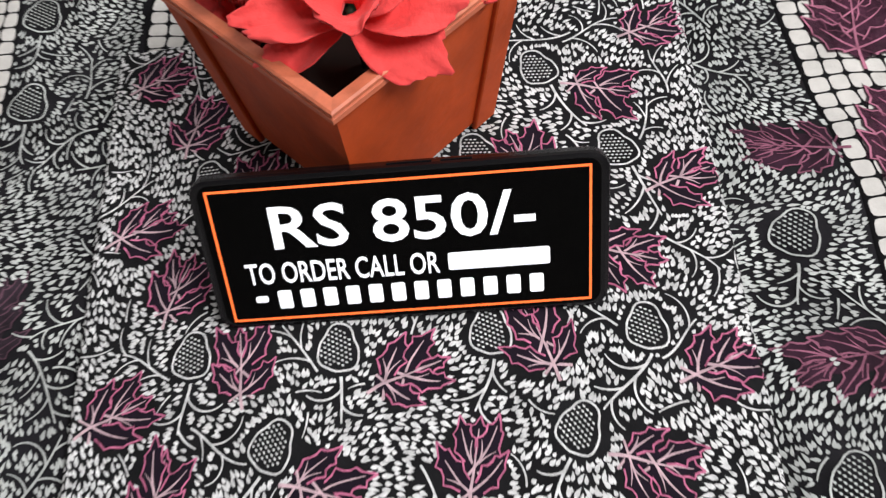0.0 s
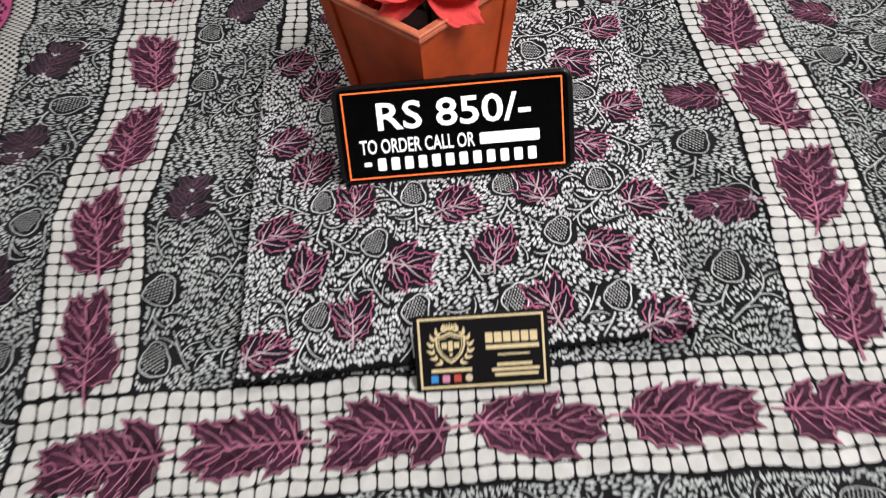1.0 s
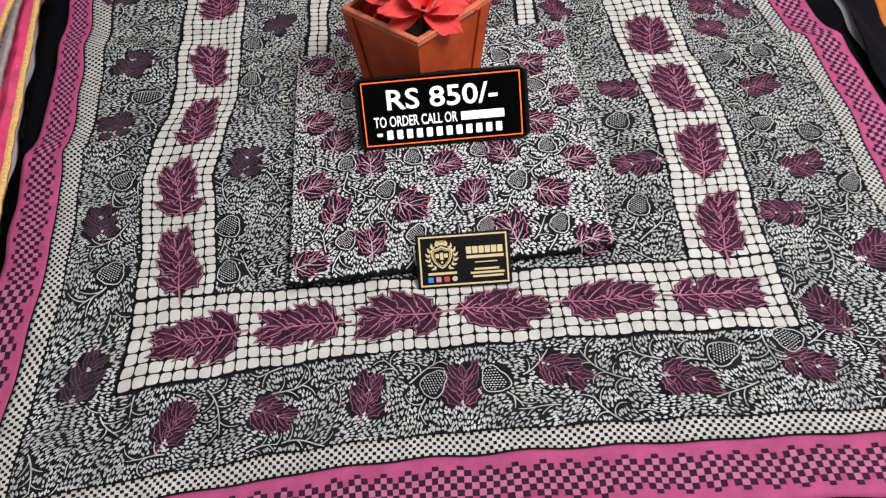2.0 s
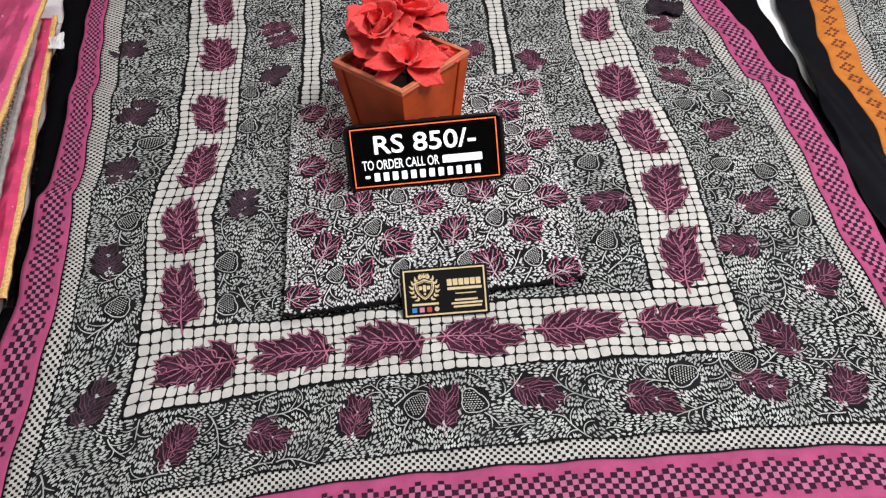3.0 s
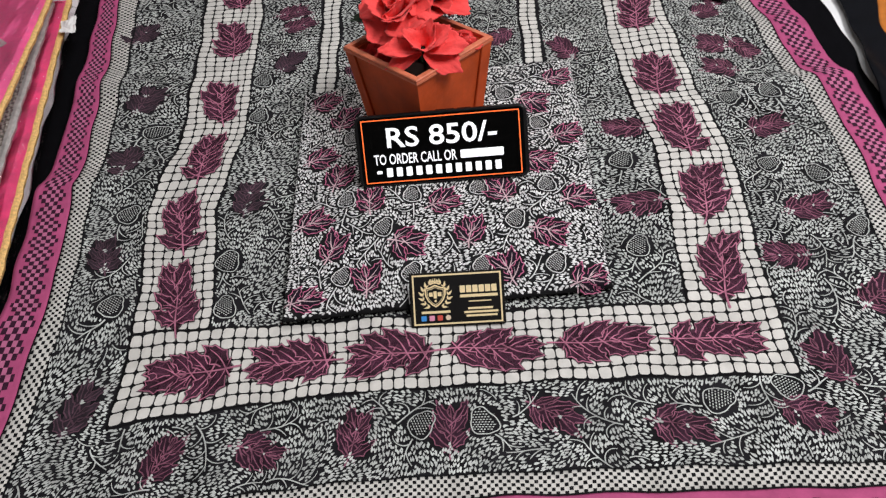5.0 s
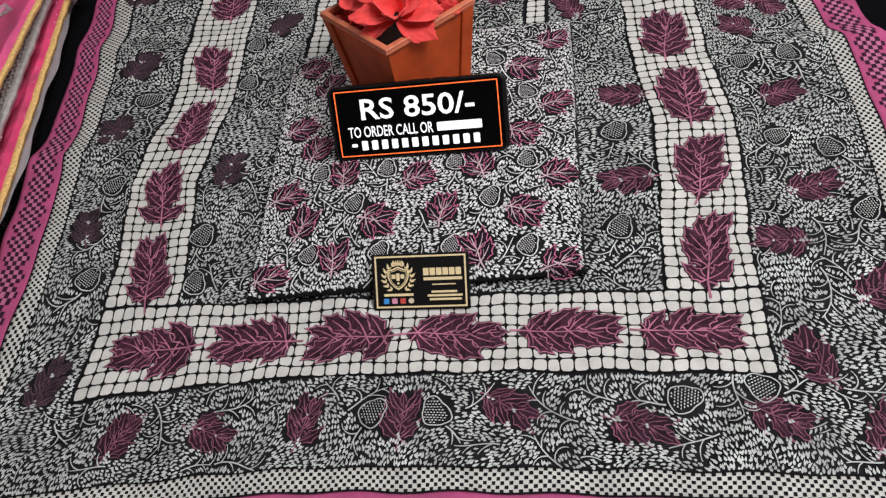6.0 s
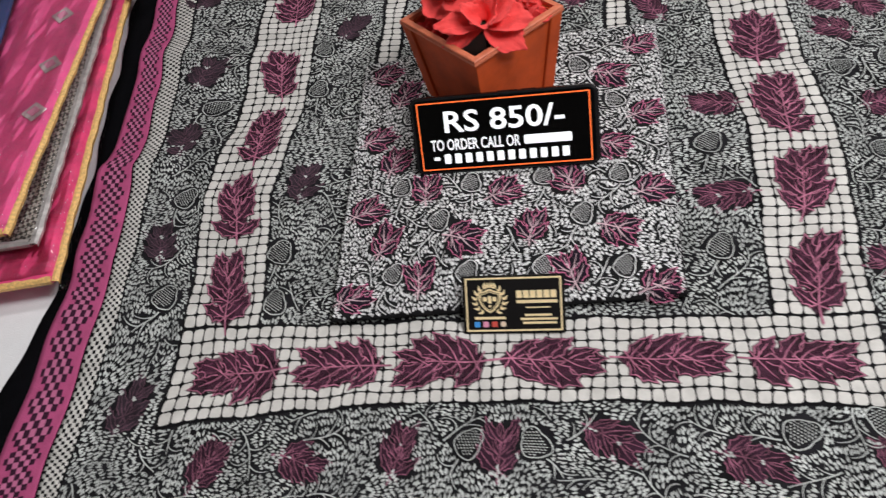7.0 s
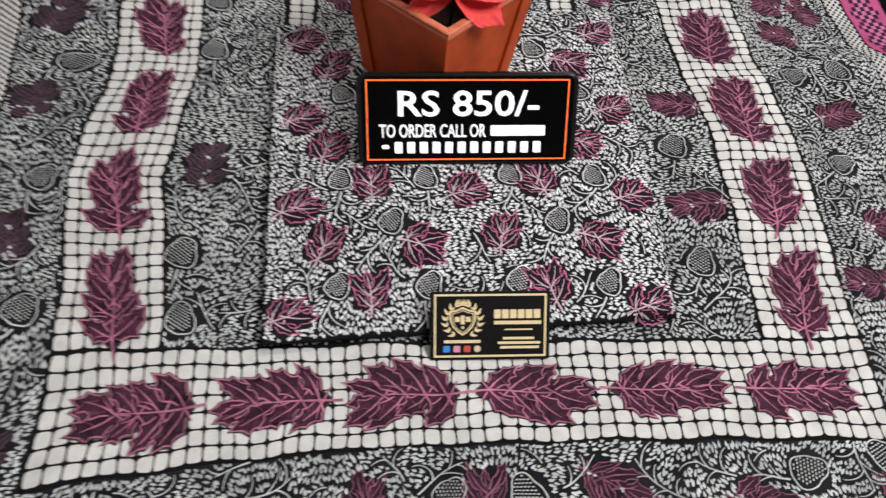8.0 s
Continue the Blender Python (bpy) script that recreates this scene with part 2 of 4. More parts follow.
def wrinkle(x, y):
    """Height of the cloth's own low folds, in metres."""
    x, y = np.asarray(x, float), np.asarray(y, float)
    h = 0.0016 * np.sin(23 * x + 9 * y + 1.3) * np.sin(17 * y - 6 * x)
    h += 0.0011 * np.sin(61 * y + 14 * x) * np.cos(19 * x + 2)
    left = np.clip((-0.2 - x) / 0.1, 0, 1)
    right = np.clip((x - 0.2) / 0.1, 0, 1)
    h += left * 0.007 * np.exp(-(((y - 0.262 - 0.12 * (x + 0.4)) / 0.026) ** 2))
    h += left * 0.006 * np.exp(-(((y - 0.43 + 0.2 * (x + 0.4)) / 0.03) ** 2))
    h += right * 0.007 * np.exp(-(((y - 0.315 - 0.25 * (x - 0.3)) / 0.026) ** 2))
    h += right * 0.006 * np.exp(-(((y - 0.47 - 0.1 * (x - 0.4)) / 0.03) ** 2))
    return h + 0.0015


def lay(u, v, lift=0.0):
    u, v = np.asarray(u, float), np.asarray(v, float)
    le, lb, rb, re = (np.interp(v, VS, t) for t in (LEFT_EDGE, LEFT_BAND, RIGHT_BAND, RIGHT_EDGE))
    lr = np.interp(v, VS, LEFT_RIM)
    du = np.where(u < -0.275, lb + (le - lb) * np.clip((-0.275 - u) / 0.13, 0, 1), lb * np.clip(-u / 0.275, 0, 1))
    du = np.where(u < -0.405, le + (lr - le) * np.clip((-0.405 - u) / 0.05, 0, 1), du)
    du = np.where(u > 0.275, rb + (re - rb) * np.clip((u - 0.275) / 0.19, 0, 1), np.where(u > 0, rb * np.clip(u / 0.275, 0, 1), du))
    du = du + np.clip((-0.33 - u) / 0.05, 0, 1) * 0.0035 * np.tanh((v - 0.255) / 0.006)
    du = du + np.clip((u - 0.36) / 0.06, 0, 1) * 0.006 * np.tanh((0.37 - v) / 0.007)
    for knots, shift in GATHER:
        du = du + np.interp(u, knots, (0, 1, 0)) * np.interp(v, BV, shift) * np.clip(v / 0.04, 0, 1)
    fade = np.clip((0.06 - v) / 0.1, 0, 1)
    dv = -fade * (0.021 * (np.clip(0.03 - u, 0, 1) / 0.31) ** 2 + 0.008 * (np.clip(u - 0.03, 0, 1) / 0.37) ** 2)
    x = u + du + 0.0008 * np.sin(71 * v + 37 * u) + 0.0005 * np.sin(139 * u - 61 * v + 1)
    y = v + dv + 0.0008 * np.sin(83 * u + 19 * v) + 0.0005 * np.sin(151 * v + 67 * u + 2)
    return np.stack([x, y, wrinkle(x, y) + lift], axis=-1)


def cloth_sheet(name, u0, u1, v0, v1, step, material, mapping, lift=0.0, hem=0.0012):
    nu, nv = max(2, int((u1 - u0) / step) + 1), max(2, int((v1 - v0) / step) + 1)
    U, V = np.meshgrid(np.linspace(u0, u1, nu), np.linspace(v0, v1, nv))
    top = mapping(U.ravel(), V.ravel(), lift)
    low = top.copy()
    low[:, 2] -= hem
    n = nu * nv
    i = (np.arange(nv - 1)[:, None] * nu + np.arange(nu - 1)[None, :]).ravel()
    up = np.stack([i, i + 1, i + nu + 1, i + nu], axis=1)
    faces = up.tolist() + (up[:, ::-1] + n).tolist()
    rim = list(range(nu)) + [nu * k + nu - 1 for k in range(1, nv)] + [n - 1 - k for k in range(1, nu)] + [nu * k for k in range(nv - 2, 0, -1)]
    for a, b in zip(rim, rim[1:] + rim[:1]):
        faces.append((a, a + n, b + n, b))
    return mesh_of(name, np.concatenate([top, low]), faces, material)


dupatta = tagged(empty("dupatta"), "black and white printed chiffon dupatta with magenta border spread flat", "dupatta")
obj("cloth", cloth_sheet("cloth", UL + 0.05, UR - 0.045, V0 + 0.055, V1, 0.004, M_FIELD, lay), dupatta)
BANDS = [("front_band", -0.315, 0.315, -0.045, 0.036), ("side_band", -0.315, -0.236, 0.0375, V1), ("side_band", 0.236, 0.315, 0.0375, V1),
         ("inner_band", -0.151, -0.128, 0.385, V1), ("inner_band", 0.118, 0.141, 0.40, V1)]
for nm, a, b, c, d in (("magenta_border", UL, UL + 0.05, V0, V1), ("magenta_border", UR - 0.045, UR, V0, V1), ("magenta_border", UL + 0.05, UR - 0.045, V0, V0 + 0.055)):
    obj(nm, cloth_sheet(nm, a, b, c, d, 0.005, M_PINK, lay), dupatta)

# ---- printing: shapes laid on a cloth ----
class Print:
    """Flat printed shapes in cloth coordinates, laid on a cloth by a mapping."""

    def __init__(self):
        self.pts, self.faces, self.spans, self.corners, self.raise_by = [], [], [], {}, 0.0

    def raised(self, base):
        if self.raise_by:
            self.spans.append((base, len(self.pts), self.raise_by))

    def fan(self, ring, centre=None, rings=1):
        ring = np.asarray(ring, float)
        c = ring.mean(axis=0) if centre is None else np.asarray(centre, float)
        n, base = len(ring), len(self.pts)
        self.pts.append(tuple(c))
        for k in range(1, rings + 1):
            self.pts.extend(map(tuple, c + (ring - c) * k / rings))
        for i in range(n):
            j = (i + 1) % n
            self.faces.append((base, base + 1 + i, base + 1 + j))
            for k in range(1, rings):
                o, q = base + 1 + (k - 1) * n, base + 1 + k * n
                self.faces.append((o + i, q + i, q + j, o + j))
        self.raised(base)

    def leaflet(self, x, y, a, length, width, bow=0.0):
        """A drop-shaped leaflet from its narrow foot to its pointed end, bowed to one side."""
        c, s = math.cos(a), math.sin(a)
        base = len(self.pts)
        for p, q in ((0, -0.14), (0.17, -0.42), (0.4, -0.5), (0.7, -0.28), (1, 0), (0.7, 0.28), (0.4, 0.5), (0.17, 0.42), (0, 0.14)):
            p, q = p * length, q * width + bow * 4 * p * (1 - p) * width
            self.pts.append((x + p * c - q * s, y + p * s + q * c))
        self.faces.append(tuple(range(base, base + 9)))

    def stroke(self, line, width, closed=False, taper=0.35):
        line = np.asarray(line, float)
        n = len(line)
        if closed:
            d = np.roll(line, -1, 0) - np.roll(line, 1, 0)
        else:
            d = np.gradient(line, axis=0)
        d /= np.linalg.norm(d, axis=1)[:, None] + 1e-9
        nrm = np.stack([-d[:, 1], d[:, 0]], 1)
        w = np.full(n, width / 2) if closed else width / 2 * (1 - (1 - taper) * np.linspace(0, 1, n) ** 1.5)
        base = len(self.pts)
        self.pts.extend(map(tuple, line + nrm * w[:, None]))
        self.pts.extend(map(tuple, line - nrm * w[:, None]))
        for i in range(n if closed else n - 1):
            j = (i + 1) % n
            self.faces.append((base + i, base + n + i, base + n + j, base + j))
        self.raised(base)

    def cell(self, ring):
        """A face that shares its corners with the cells it touches."""
        face = []
        for p in ring:
            key = (round(p[0], 5), round(p[1], 5))
            if key not in self.corners:
                self.corners[key] = len(self.pts)
                self.pts.append(p)
            face.append(self.corners[key])
        self.faces.append(tuple(face))

    def quad(self, ring):
        base = len(self.pts)
        self.pts.extend(ring)
        self.faces.append(tuple(range(base, base + len(ring))))

    def lay(self, name, mapping, lift, material, parent, label="", kind=""):
        p = np.asarray(self.pts, float)
        lifts = np.full(len(p), lift)
        for a, b, r in self.spans:
            lifts[a:b] += r
        ob = obj(name, mesh_of(name, mapping(p[:, 0], p[:, 1], lifts), self.faces, material), parent, None, label)
        if kind:
            ob["kind"] = kind
        return ob


def turned(pts, x, y, deg):
    c, s = math.cos(radians(deg)), math.sin(radians(deg))
    p = np.asarray(pts, float)
    return np.stack([x + p[:, 0] * c - p[:, 1] * s, y + p[:, 0] * s + p[:, 1] * c], 1)


def smooth_line(pts, n=9):
    p = np.asarray(pts, float)
    t = np.linspace(0, len(p) - 1, n)
    k = np.clip(t.astype(int), 0, len(p) - 2)
    f = (t - k)[:, None]
    pad = np.vstack([2 * p[0] - p[1], p, 2 * p[-1] - p[-2]])
    a, b, c, d = pad[k], pad[k + 1], pad[k + 2], pad[k + 3]
    return 0.5 * (2 * b + (c - a) * f + (2 * a - 5 * b + 4 * c - d) * f ** 2 + (3 * b - a - 3 * c + d) * f ** 3)


def acanthus(rng, length, width, pairs):
    """A leaf of flame-like toothed lobes along +x from its stem at the origin, the end lobe first: each a ring, its heart and its inner strokes."""
    spec = [((0.64 if pairs > 2 else 0.52) * length, rng.uniform(-9, 9), (0.35 if pairs > 2 else 0.5) * length, 0.0)]
    for k in range(pairs):
        f = 1 - (k + 0.5) / pairs
        for side in (1, -1):
            reach = width * (0.58 + 0.24 * math.sin(math.pi * (0.15 + 0.62 * f))) * rng.uniform(0.84, 1.1)
            spec.append((length * (0.02 + (0.7 if pairs > 2 else 0.56) * f) + rng.uniform(-0.03, 0.03) * length, side * (64 - 30 * f + rng.uniform(-9, 9)), reach, side * -0.22 * reach))
    lobes = []
    for x, deg, reach, curl in spec:
        w = reach * rng.uniform(*((0.21, 0.29), (0.17, 0.24), (0.23, 0.31))[pairs - 2])
        j = [rng.uniform(-0.13, 0.13) for _ in range(8)]
        edge = [(-0.08, -0.12), (0.16, -0.55 + j[0]), (0.33, -0.72), (0.45, -1.08 + j[1]), (0.53, -0.72), (0.64, -0.66), (0.76 + 0.3 * j[7], -0.74 + j[2]), (0.8, -0.38), (0.9, -0.2), (1.02, j[3]),
                (0.88, 0.22), (0.8, 0.36), (0.74, 0.74 + j[4]), (0.63, 0.62), (0.52, 0.74), (0.43, 1.06 + j[5]), (0.31, 0.7), (0.15, 0.52 + j[6]), (-0.08, 0.12)]
        bent = lambda p, q: (p * reach, q * w + curl * p * p)
        ring = turned([bent(p, q) for p, q in edge], x, 0, deg)
        heart = turned([bent(0.45, 0)], x, 0, deg)[0]
        inner = [turned(smooth_line([bent(-0.3, 0), bent(0.2, 0.05), bent(0.5, 0), bent(rng.uniform(0.66, 0.82), 0)], 9), x, 0, deg)]
        for side in (1, -1):
            if rng.random() < (0.22 if pairs > 3 else 0.5):
                inner.append(turned(smooth_line([bent(0.12, 0), bent(0.3, side * 0.22), bent(0.46, side * 0.62)], 6), x, 0, deg))
        lobes.append((ring, heart, inner, reach))
    oval = [(length * (0.44 + 0.4 * math.cos(a)), width * 0.26 * math.sin(a)) for a in np.linspace(0, 5.95, 19)]
    return [(np.asarray(oval), np.asarray((length * 0.44, 0.0)), [], width * 0.6)] + lobes


def printed_leaf(rng, x, y, deg, length, width, pairs, mapping, lift, ground, outline, vein, parent, name, halo=None, line=0.001):
    """Lays one printed leaf, its middle at (x, y): dark ground, toothed outline, inner strokes. Returns the lobes' hearts with their reach."""
    st = turned([(-length / 2, 0)], x, y, deg)[0]
    to = lambda r: turned(r, *st, deg)
    rim, body, lines, veins = Print(), Print(), Print(), Print()
    lobes = acanthus(rng, length, width, pairs)
    for k, (ring, c, inner, reach) in enumerate(lobes):
        ring, c = to(ring), to([c])[0]
        if halo:
            d = ring - c
            rim.fan(c + d * (1 + 0.0017 / (np.linalg.norm(d, axis=1)[:, None] + 1e-6)), c, 3)
        z = 0.00006 * k
        body.raise_by, lines.raise_by, veins.raise_by = z + 0.00001, z + 0.00003, z + 0.00004
        body.fan(ring, c, 3)
        for part_of in ((ring[1:10], ring[17:8:-1]) if k else ()):
            lines.stroke(c + (part_of - c) * 0.97, line * rng.uniform(0.8, 1.15), taper=0.9)
        for i, v in enumerate(inner):
            veins.stroke(to(v), line * (1.25 if i == 0 else 0.8) * rng.uniform(0.85, 1.2), taper=0.3)
    veins.raise_by = 0.00006 * len(lobes) + 0.00003
    veins.stroke(to(smooth_line([(-0.06 * length, rng.uniform(-0.06, 0.06) * width), (length * 0.15, 0.015 * width), (length * 0.42, 0), (length * 0.66, 0)], 10)), line * 1.7, taper=0.3)
    if halo:
        thing = rim.lay(name, mapping, lift, halo, parent)
        body.lay("leaf_ground", mapping, lift + 0.0002, ground, thing)
    else:
        thing = body.lay(name, mapping, lift, ground, parent)
    up = lift + (0.0002 if halo else 0.0)
    lines.lay("outline_stroke", mapping, up, outline, thing)
    veins.lay("vein_stroke", mapping, up, vein, thing)
    return [(to([c])[0], reach) for _, c, _, reach in lobes]


class Field:
    """Fills an area of cloth with the vine print: a raster of what is taken keeps the shapes apart."""
    CELL = 0.0007

    def __init__(self, x0, x1, y0, y1, free, seed):
        self.x0, self.y0 = x0, y0
        self.nx, self.ny = int((x1 - x0) / self.CELL) + 1, int((y1 - y0) / self.CELL) + 1
        X, Y = np.meshgrid(x0 + self.CELL * (np.arange(self.nx) + 0.5), y0 + self.CELL * (np.arange(self.ny) + 0.5))
        self.ok = free(X, Y)
        self.rng = random.Random(seed)
        self.white = Print()
        self.size = (x1 - x0, y1 - y0)
        self.vine = 0.0015

    def is_free(self, x, y):
        r, c = int((y - self.y0) / self.CELL), int((x - self.x0) / self.CELL)
        return 0 <= r < self.ny and 0 <= c < self.nx and bool(self.ok[r, c])

    def take(self, x, y, rad):
        r, c = int((y - self.y0) / self.CELL), int((x - self.x0) / self.CELL)
        k = int(round(rad / self.CELL))
        if r + k + 1 > 0 and c + k + 1 > 0:
            self.ok[max(0, r - k):r + k + 1, max(0, c - k):c + k + 1] = False

    def take_disc(self, x, y, rad):
        r, c = int((y - self.y0) / self.CELL), int((x - self.x0) / self.CELL)
        k = int(rad / self.CELL) + 1
        r0, c0 = max(0, r - k), max(0, c - k)
        sub = self.ok[r0:max(0, r + k + 1), c0:max(0, c + k + 1)]
        if sub.size:
            I, J = np.ogrid[r0:r0 + sub.shape[0], c0:c0 + sub.shape[1]]
            sub[(I - r) ** 2 + (J - c) ** 2 <= (rad / self.CELL) ** 2] = False

    def take_line(self, line, rad):
        for x, y in line:
            self.take(x, y, rad)

    def pomegranate(self, x, y, size, deg):
        """A two-lobed fruit, its outline filled with small seeds, on a curved stalk."""
        ring = []
        for k in range(32):
            a = 2 * math.pi * k / 32
            r = size * (0.48 + 0.03 * math.cos(2 * a) + 0.05 * math.cos(3 * a + 0.6) + 0.012 * math.sin(7 * a))
            ring.append((r * math.cos(a), r * 0.9 * math.sin(a)))
        self.white.stroke(turned(ring, x, y, deg), 0.00105, closed=True)
        step = max(0.0021, size * 0.105)
        for i in range(-8, 9):
            for j in range(-8, 9):
                px, py = (i + 0.5 * (j % 2)) * step, j * step * 0.8
                a = math.atan2(py / 0.9, px)
                r = size * (0.48 + 0.03 * math.cos(2 * a) + 0.05 * math.cos(3 * a + 0.6)) - 0.0022
                if math.hypot(px, py / 0.9) < r:
                    q = turned([(px, py)], x, y, deg)[0]
                    self.white.leaflet(q[0], q[1], radians(deg + 60), step * 0.72, step * 0.42)
        self.take_disc(x, y, size * 0.56)
        foot = turned([(-size * 0.5, 0)], x, y, deg)[0]
        self.branch(foot[0], foot[1], radians(deg + 180 + self.rng.uniform(-30, 30)), self.rng.uniform(0.022, 0.04), 0.55)

    def arc(self, x, y, a, length, bend, sway=0.0):
        n = max(5, int(length / 0.0018))
        pts, s = [(x, y)], length / (n - 1)
        for k in range(n - 1):
            a += (bend + sway * (k / (n - 1) - 0.5)) * s
            x, y = x + s * math.cos(a), y + s * math.sin(a)
            pts.append((x, y))
        return pts

    def clear_run(self, line):
        run = []
        for p in line:
            if not self.is_free(*p):
                if run:
                    break
                continue
            run.append(p)
        return run

    def branch(self, x, y, a, length, need=0.85):
        """A white vine in a slow curve, its twigs curling out on both sides."""
        rng = self.rng
        full = self.arc(x, y, a, length, rng.uniform(-22, 22), rng.uniform(-130, 130))
        line = self.clear_run(full)
        if len(line) < max(6, need * len(full)):
            return False
        self.white.stroke(line, self.vine, taper=0.6)
        lines = [line]
        side = rng.choice((1, -1))
        for k in range(3, len(line) - 1, 4):
            dx, dy = line[k][0] - line[k - 1][0], line[k][1] - line[k - 1][1]
            side = -side
            tw = self.clear_run(self.arc(*line[k], math.atan2(dy, dx) + side * rng.uniform(0.3, 0.55), rng.uniform(0.011, 0.023), side * rng.uniform(35, 105)))
            if len(tw) > 4:
                self.white.stroke(tw, self.vine * 0.8, taper=0.5)
                lines.append(tw)
        for ln in lines:
            self.take_line(ln, 0.0014)
        return True

    def put_leaf(self, x, y, a, ll, lw, bow=0.0):
        c, s = math.cos(a), math.sin(a)
        if all(self.is_free(x + f * ll * c, y + f * ll * s) for f in (0.05, 0.4, 0.7, 1.0)):
            self.white.leaflet(x, y, a, ll, lw, bow)
            return [(x + f * ll * c, y + f * ll * s) for f in (0.15, 0.42, 0.75)]
        return []

    def comb(self, x, y, a, length, ll, lw):
        """A bent stalk with leaflets along its outer side."""
        rng = self.rng
        bend = rng.choice((-1, 1)) * rng.uniform(20, 70)
        line = self.clear_run(self.arc(x, y, a, length, bend))
        if len(line) < 5:
            return
        self.white.stroke(line, self.vine * 0.85, taper=0.5)
        got = []
        for k in range(1, len(line), 2):
            d = math.atan2(line[k][1] - line[k - 1][1], line[k][0] - line[k - 1][0])
            b = d - math.copysign(rng.uniform(0.65, 0.95), bend)
            got += self.put_leaf(line[k][0] + 0.0014 * math.cos(b), line[k][1] + 0.0014 * math.sin(b), b, ll * rng.uniform(0.75, 1), lw * 0.9)
        self.take_line(line, 0.0011)
        for p in got:
            self.take(*p, 0.0008)

    def flow(self, x, y):
        return 1.57 + 0.95 * math.sin(31 * x + 9 * y + 3) + 0.95 * math.cos(27 * y - 13 * x)

    def fill(self, vines, combs, ll, lw, step):
        rng = self.rng
        w, h = self.size
        for _ in range(vines * 3):
            if vines and self.branch(self.x0 + rng.random() * w, self.y0 + rng.random() * h, rng.uniform(0, 6.283), rng.uniform(0.025, 0.055)):
                vines -= 1
        for _ in range(combs):
            x, y = self.x0 + rng.random() * w, self.y0 + rng.random() * h
            if self.is_free(x, y):
                self.comb(x, y, rng.uniform(0, 6.283), rng.uniform(0.012, 0.022), ll, lw)
        for n, grid in enumerate((step, step * 0.6, step * 0.42, step * 0.34)):
            for j in range(int(h / grid)):
                for i in range(int(w / grid)):
                    x = self.x0 + (i + 0.5 * (j % 2) + rng.uniform(-0.2, 0.2)) * grid
                    y = self.y0 + (j + rng.uniform(-0.2, 0.2)) * grid
                    if not self.is_free(x, y):
                        continue
                    a = self.flow(x, y) + rng.uniform(-0.16, 0.16)
                    c, s = math.cos(a), math.sin(a)
                    if n < 2 and not all(self.is_free(x + f * ll * c - g * s, y + f * ll * s + g * c) for f, g in ((0.4, 0.0024), (0.4, -0.0024), (0.9, 0.0028), (0.9, -0.0028))):
                        continue
                    got = []
                    for side in ((1, -1) if n < 2 else (0,)):
                        b = a + side * rng.uniform(0.2, 0.36)
                        L = ll * rng.uniform(0.85, 1.15) * (1, 0.92, 0.75, 0.5)[n]
                        px, py = x - 0.0015 * side * math.sin(a), y + 0.0015 * side * math.cos(a)
                        got += self.put_leaf(px, py, b, L, lw * rng.uniform(0.85, 1.15), -0.12 * side)
                    if got:
                        self.take(x, y, 0.0007)
                    for p in got:
                        self.take(*p, 0.0007)


def flower(field, x, y, deg, size, mapping, lift, dark, pink, pale, parent, line=0.001, broad=0.82, pairs=2, hold=0.36):
    """A feathery printed flower, and the room it takes in the field."""
    for c, reach in printed_leaf(field.rng, x, y, deg, size, size * broad, pairs, mapping, lift, dark, pink, pale, parent, "printed_flower", None, line):
        field.take_disc(c[0], c[1], reach * hold)


# ---- print of the dupatta ----
def in_box(X, Y, a, b, c, d):
    return (X > a) & (X < b) & (Y > c) & (Y < d)


def dupatta_free(X, Y):
    ok = in_box(X, Y, UL + 0.0715, UR - 0.0665, V0 + 0.0765, V1)
    ok &= ~in_box(X, Y, -0.3165, 0.3165, -0.0465, 0.0375)
    ok &= ~(in_box(X, Y, -0.3165, -0.2345, 0, V1) | in_box(X, Y, 0.2345, 0.3165, 0, V1))
    ok &= ~(in_box(X, Y, -0.154, -0.125, 0.3, V1) | in_box(X, Y, 0.115, 0.144, 0.3, V1))
    ok &= ~in_box(X, Y, -0.14, 0.145, 0.06, 0.34)
    return ok


dfield = Field(UL + 0.07, UR - 0.065, V0 + 0.07, 0.80, dupatta_free, 11)
# big flowers of the spread border and sides: place and heading
for x, y, a in ((-0.081, -0.09, 75), (-0.171, -0.094, -20), (-0.262, -0.088, 60), (0.008, -0.088, 90), (0.096, -0.078, -35), (0.2, -0.094, -10),
                (0.31, -0.085, -25), (0.388, -0.093, 60), (0.385, 0.153, 15), (0.345, 0.087, 170), (0.378, 0.283, 10), (0.362, 0.398, 160),
                (0.416, 0.035, 40), (0.212, 0.295, 170), (0.209, 0.17, 190), (-0.375, 0.558, 80), (-0.358, 0.403, 70), (-0.362, 0.285, 100),
                (0.348, -0.032, 120), (-0.205, 0.215, 90), (-0.346, -0.026, 70), (-0.357, 0.14, 95), (0.38, 0.52, 20), (0.17, 0.46, 120), (-0.19, 0.47, 60)):
    # flowers on the left take a darker ground and duller strokes
    left_dark = x < -0.3 or (x < -0.15 and y > 0)
    flower(dfield, x, y, a, 0.053, lay, 0.0004, M_DARKMAUVE if left_dark else M_DULLWINE, M_FAINT if left_dark else M_DULLROSE, M_FAINT if left_dark else M_DULLROSE, dupatta, 0.0010, 0.66, 3, 0.31)
rng = dfield.rng
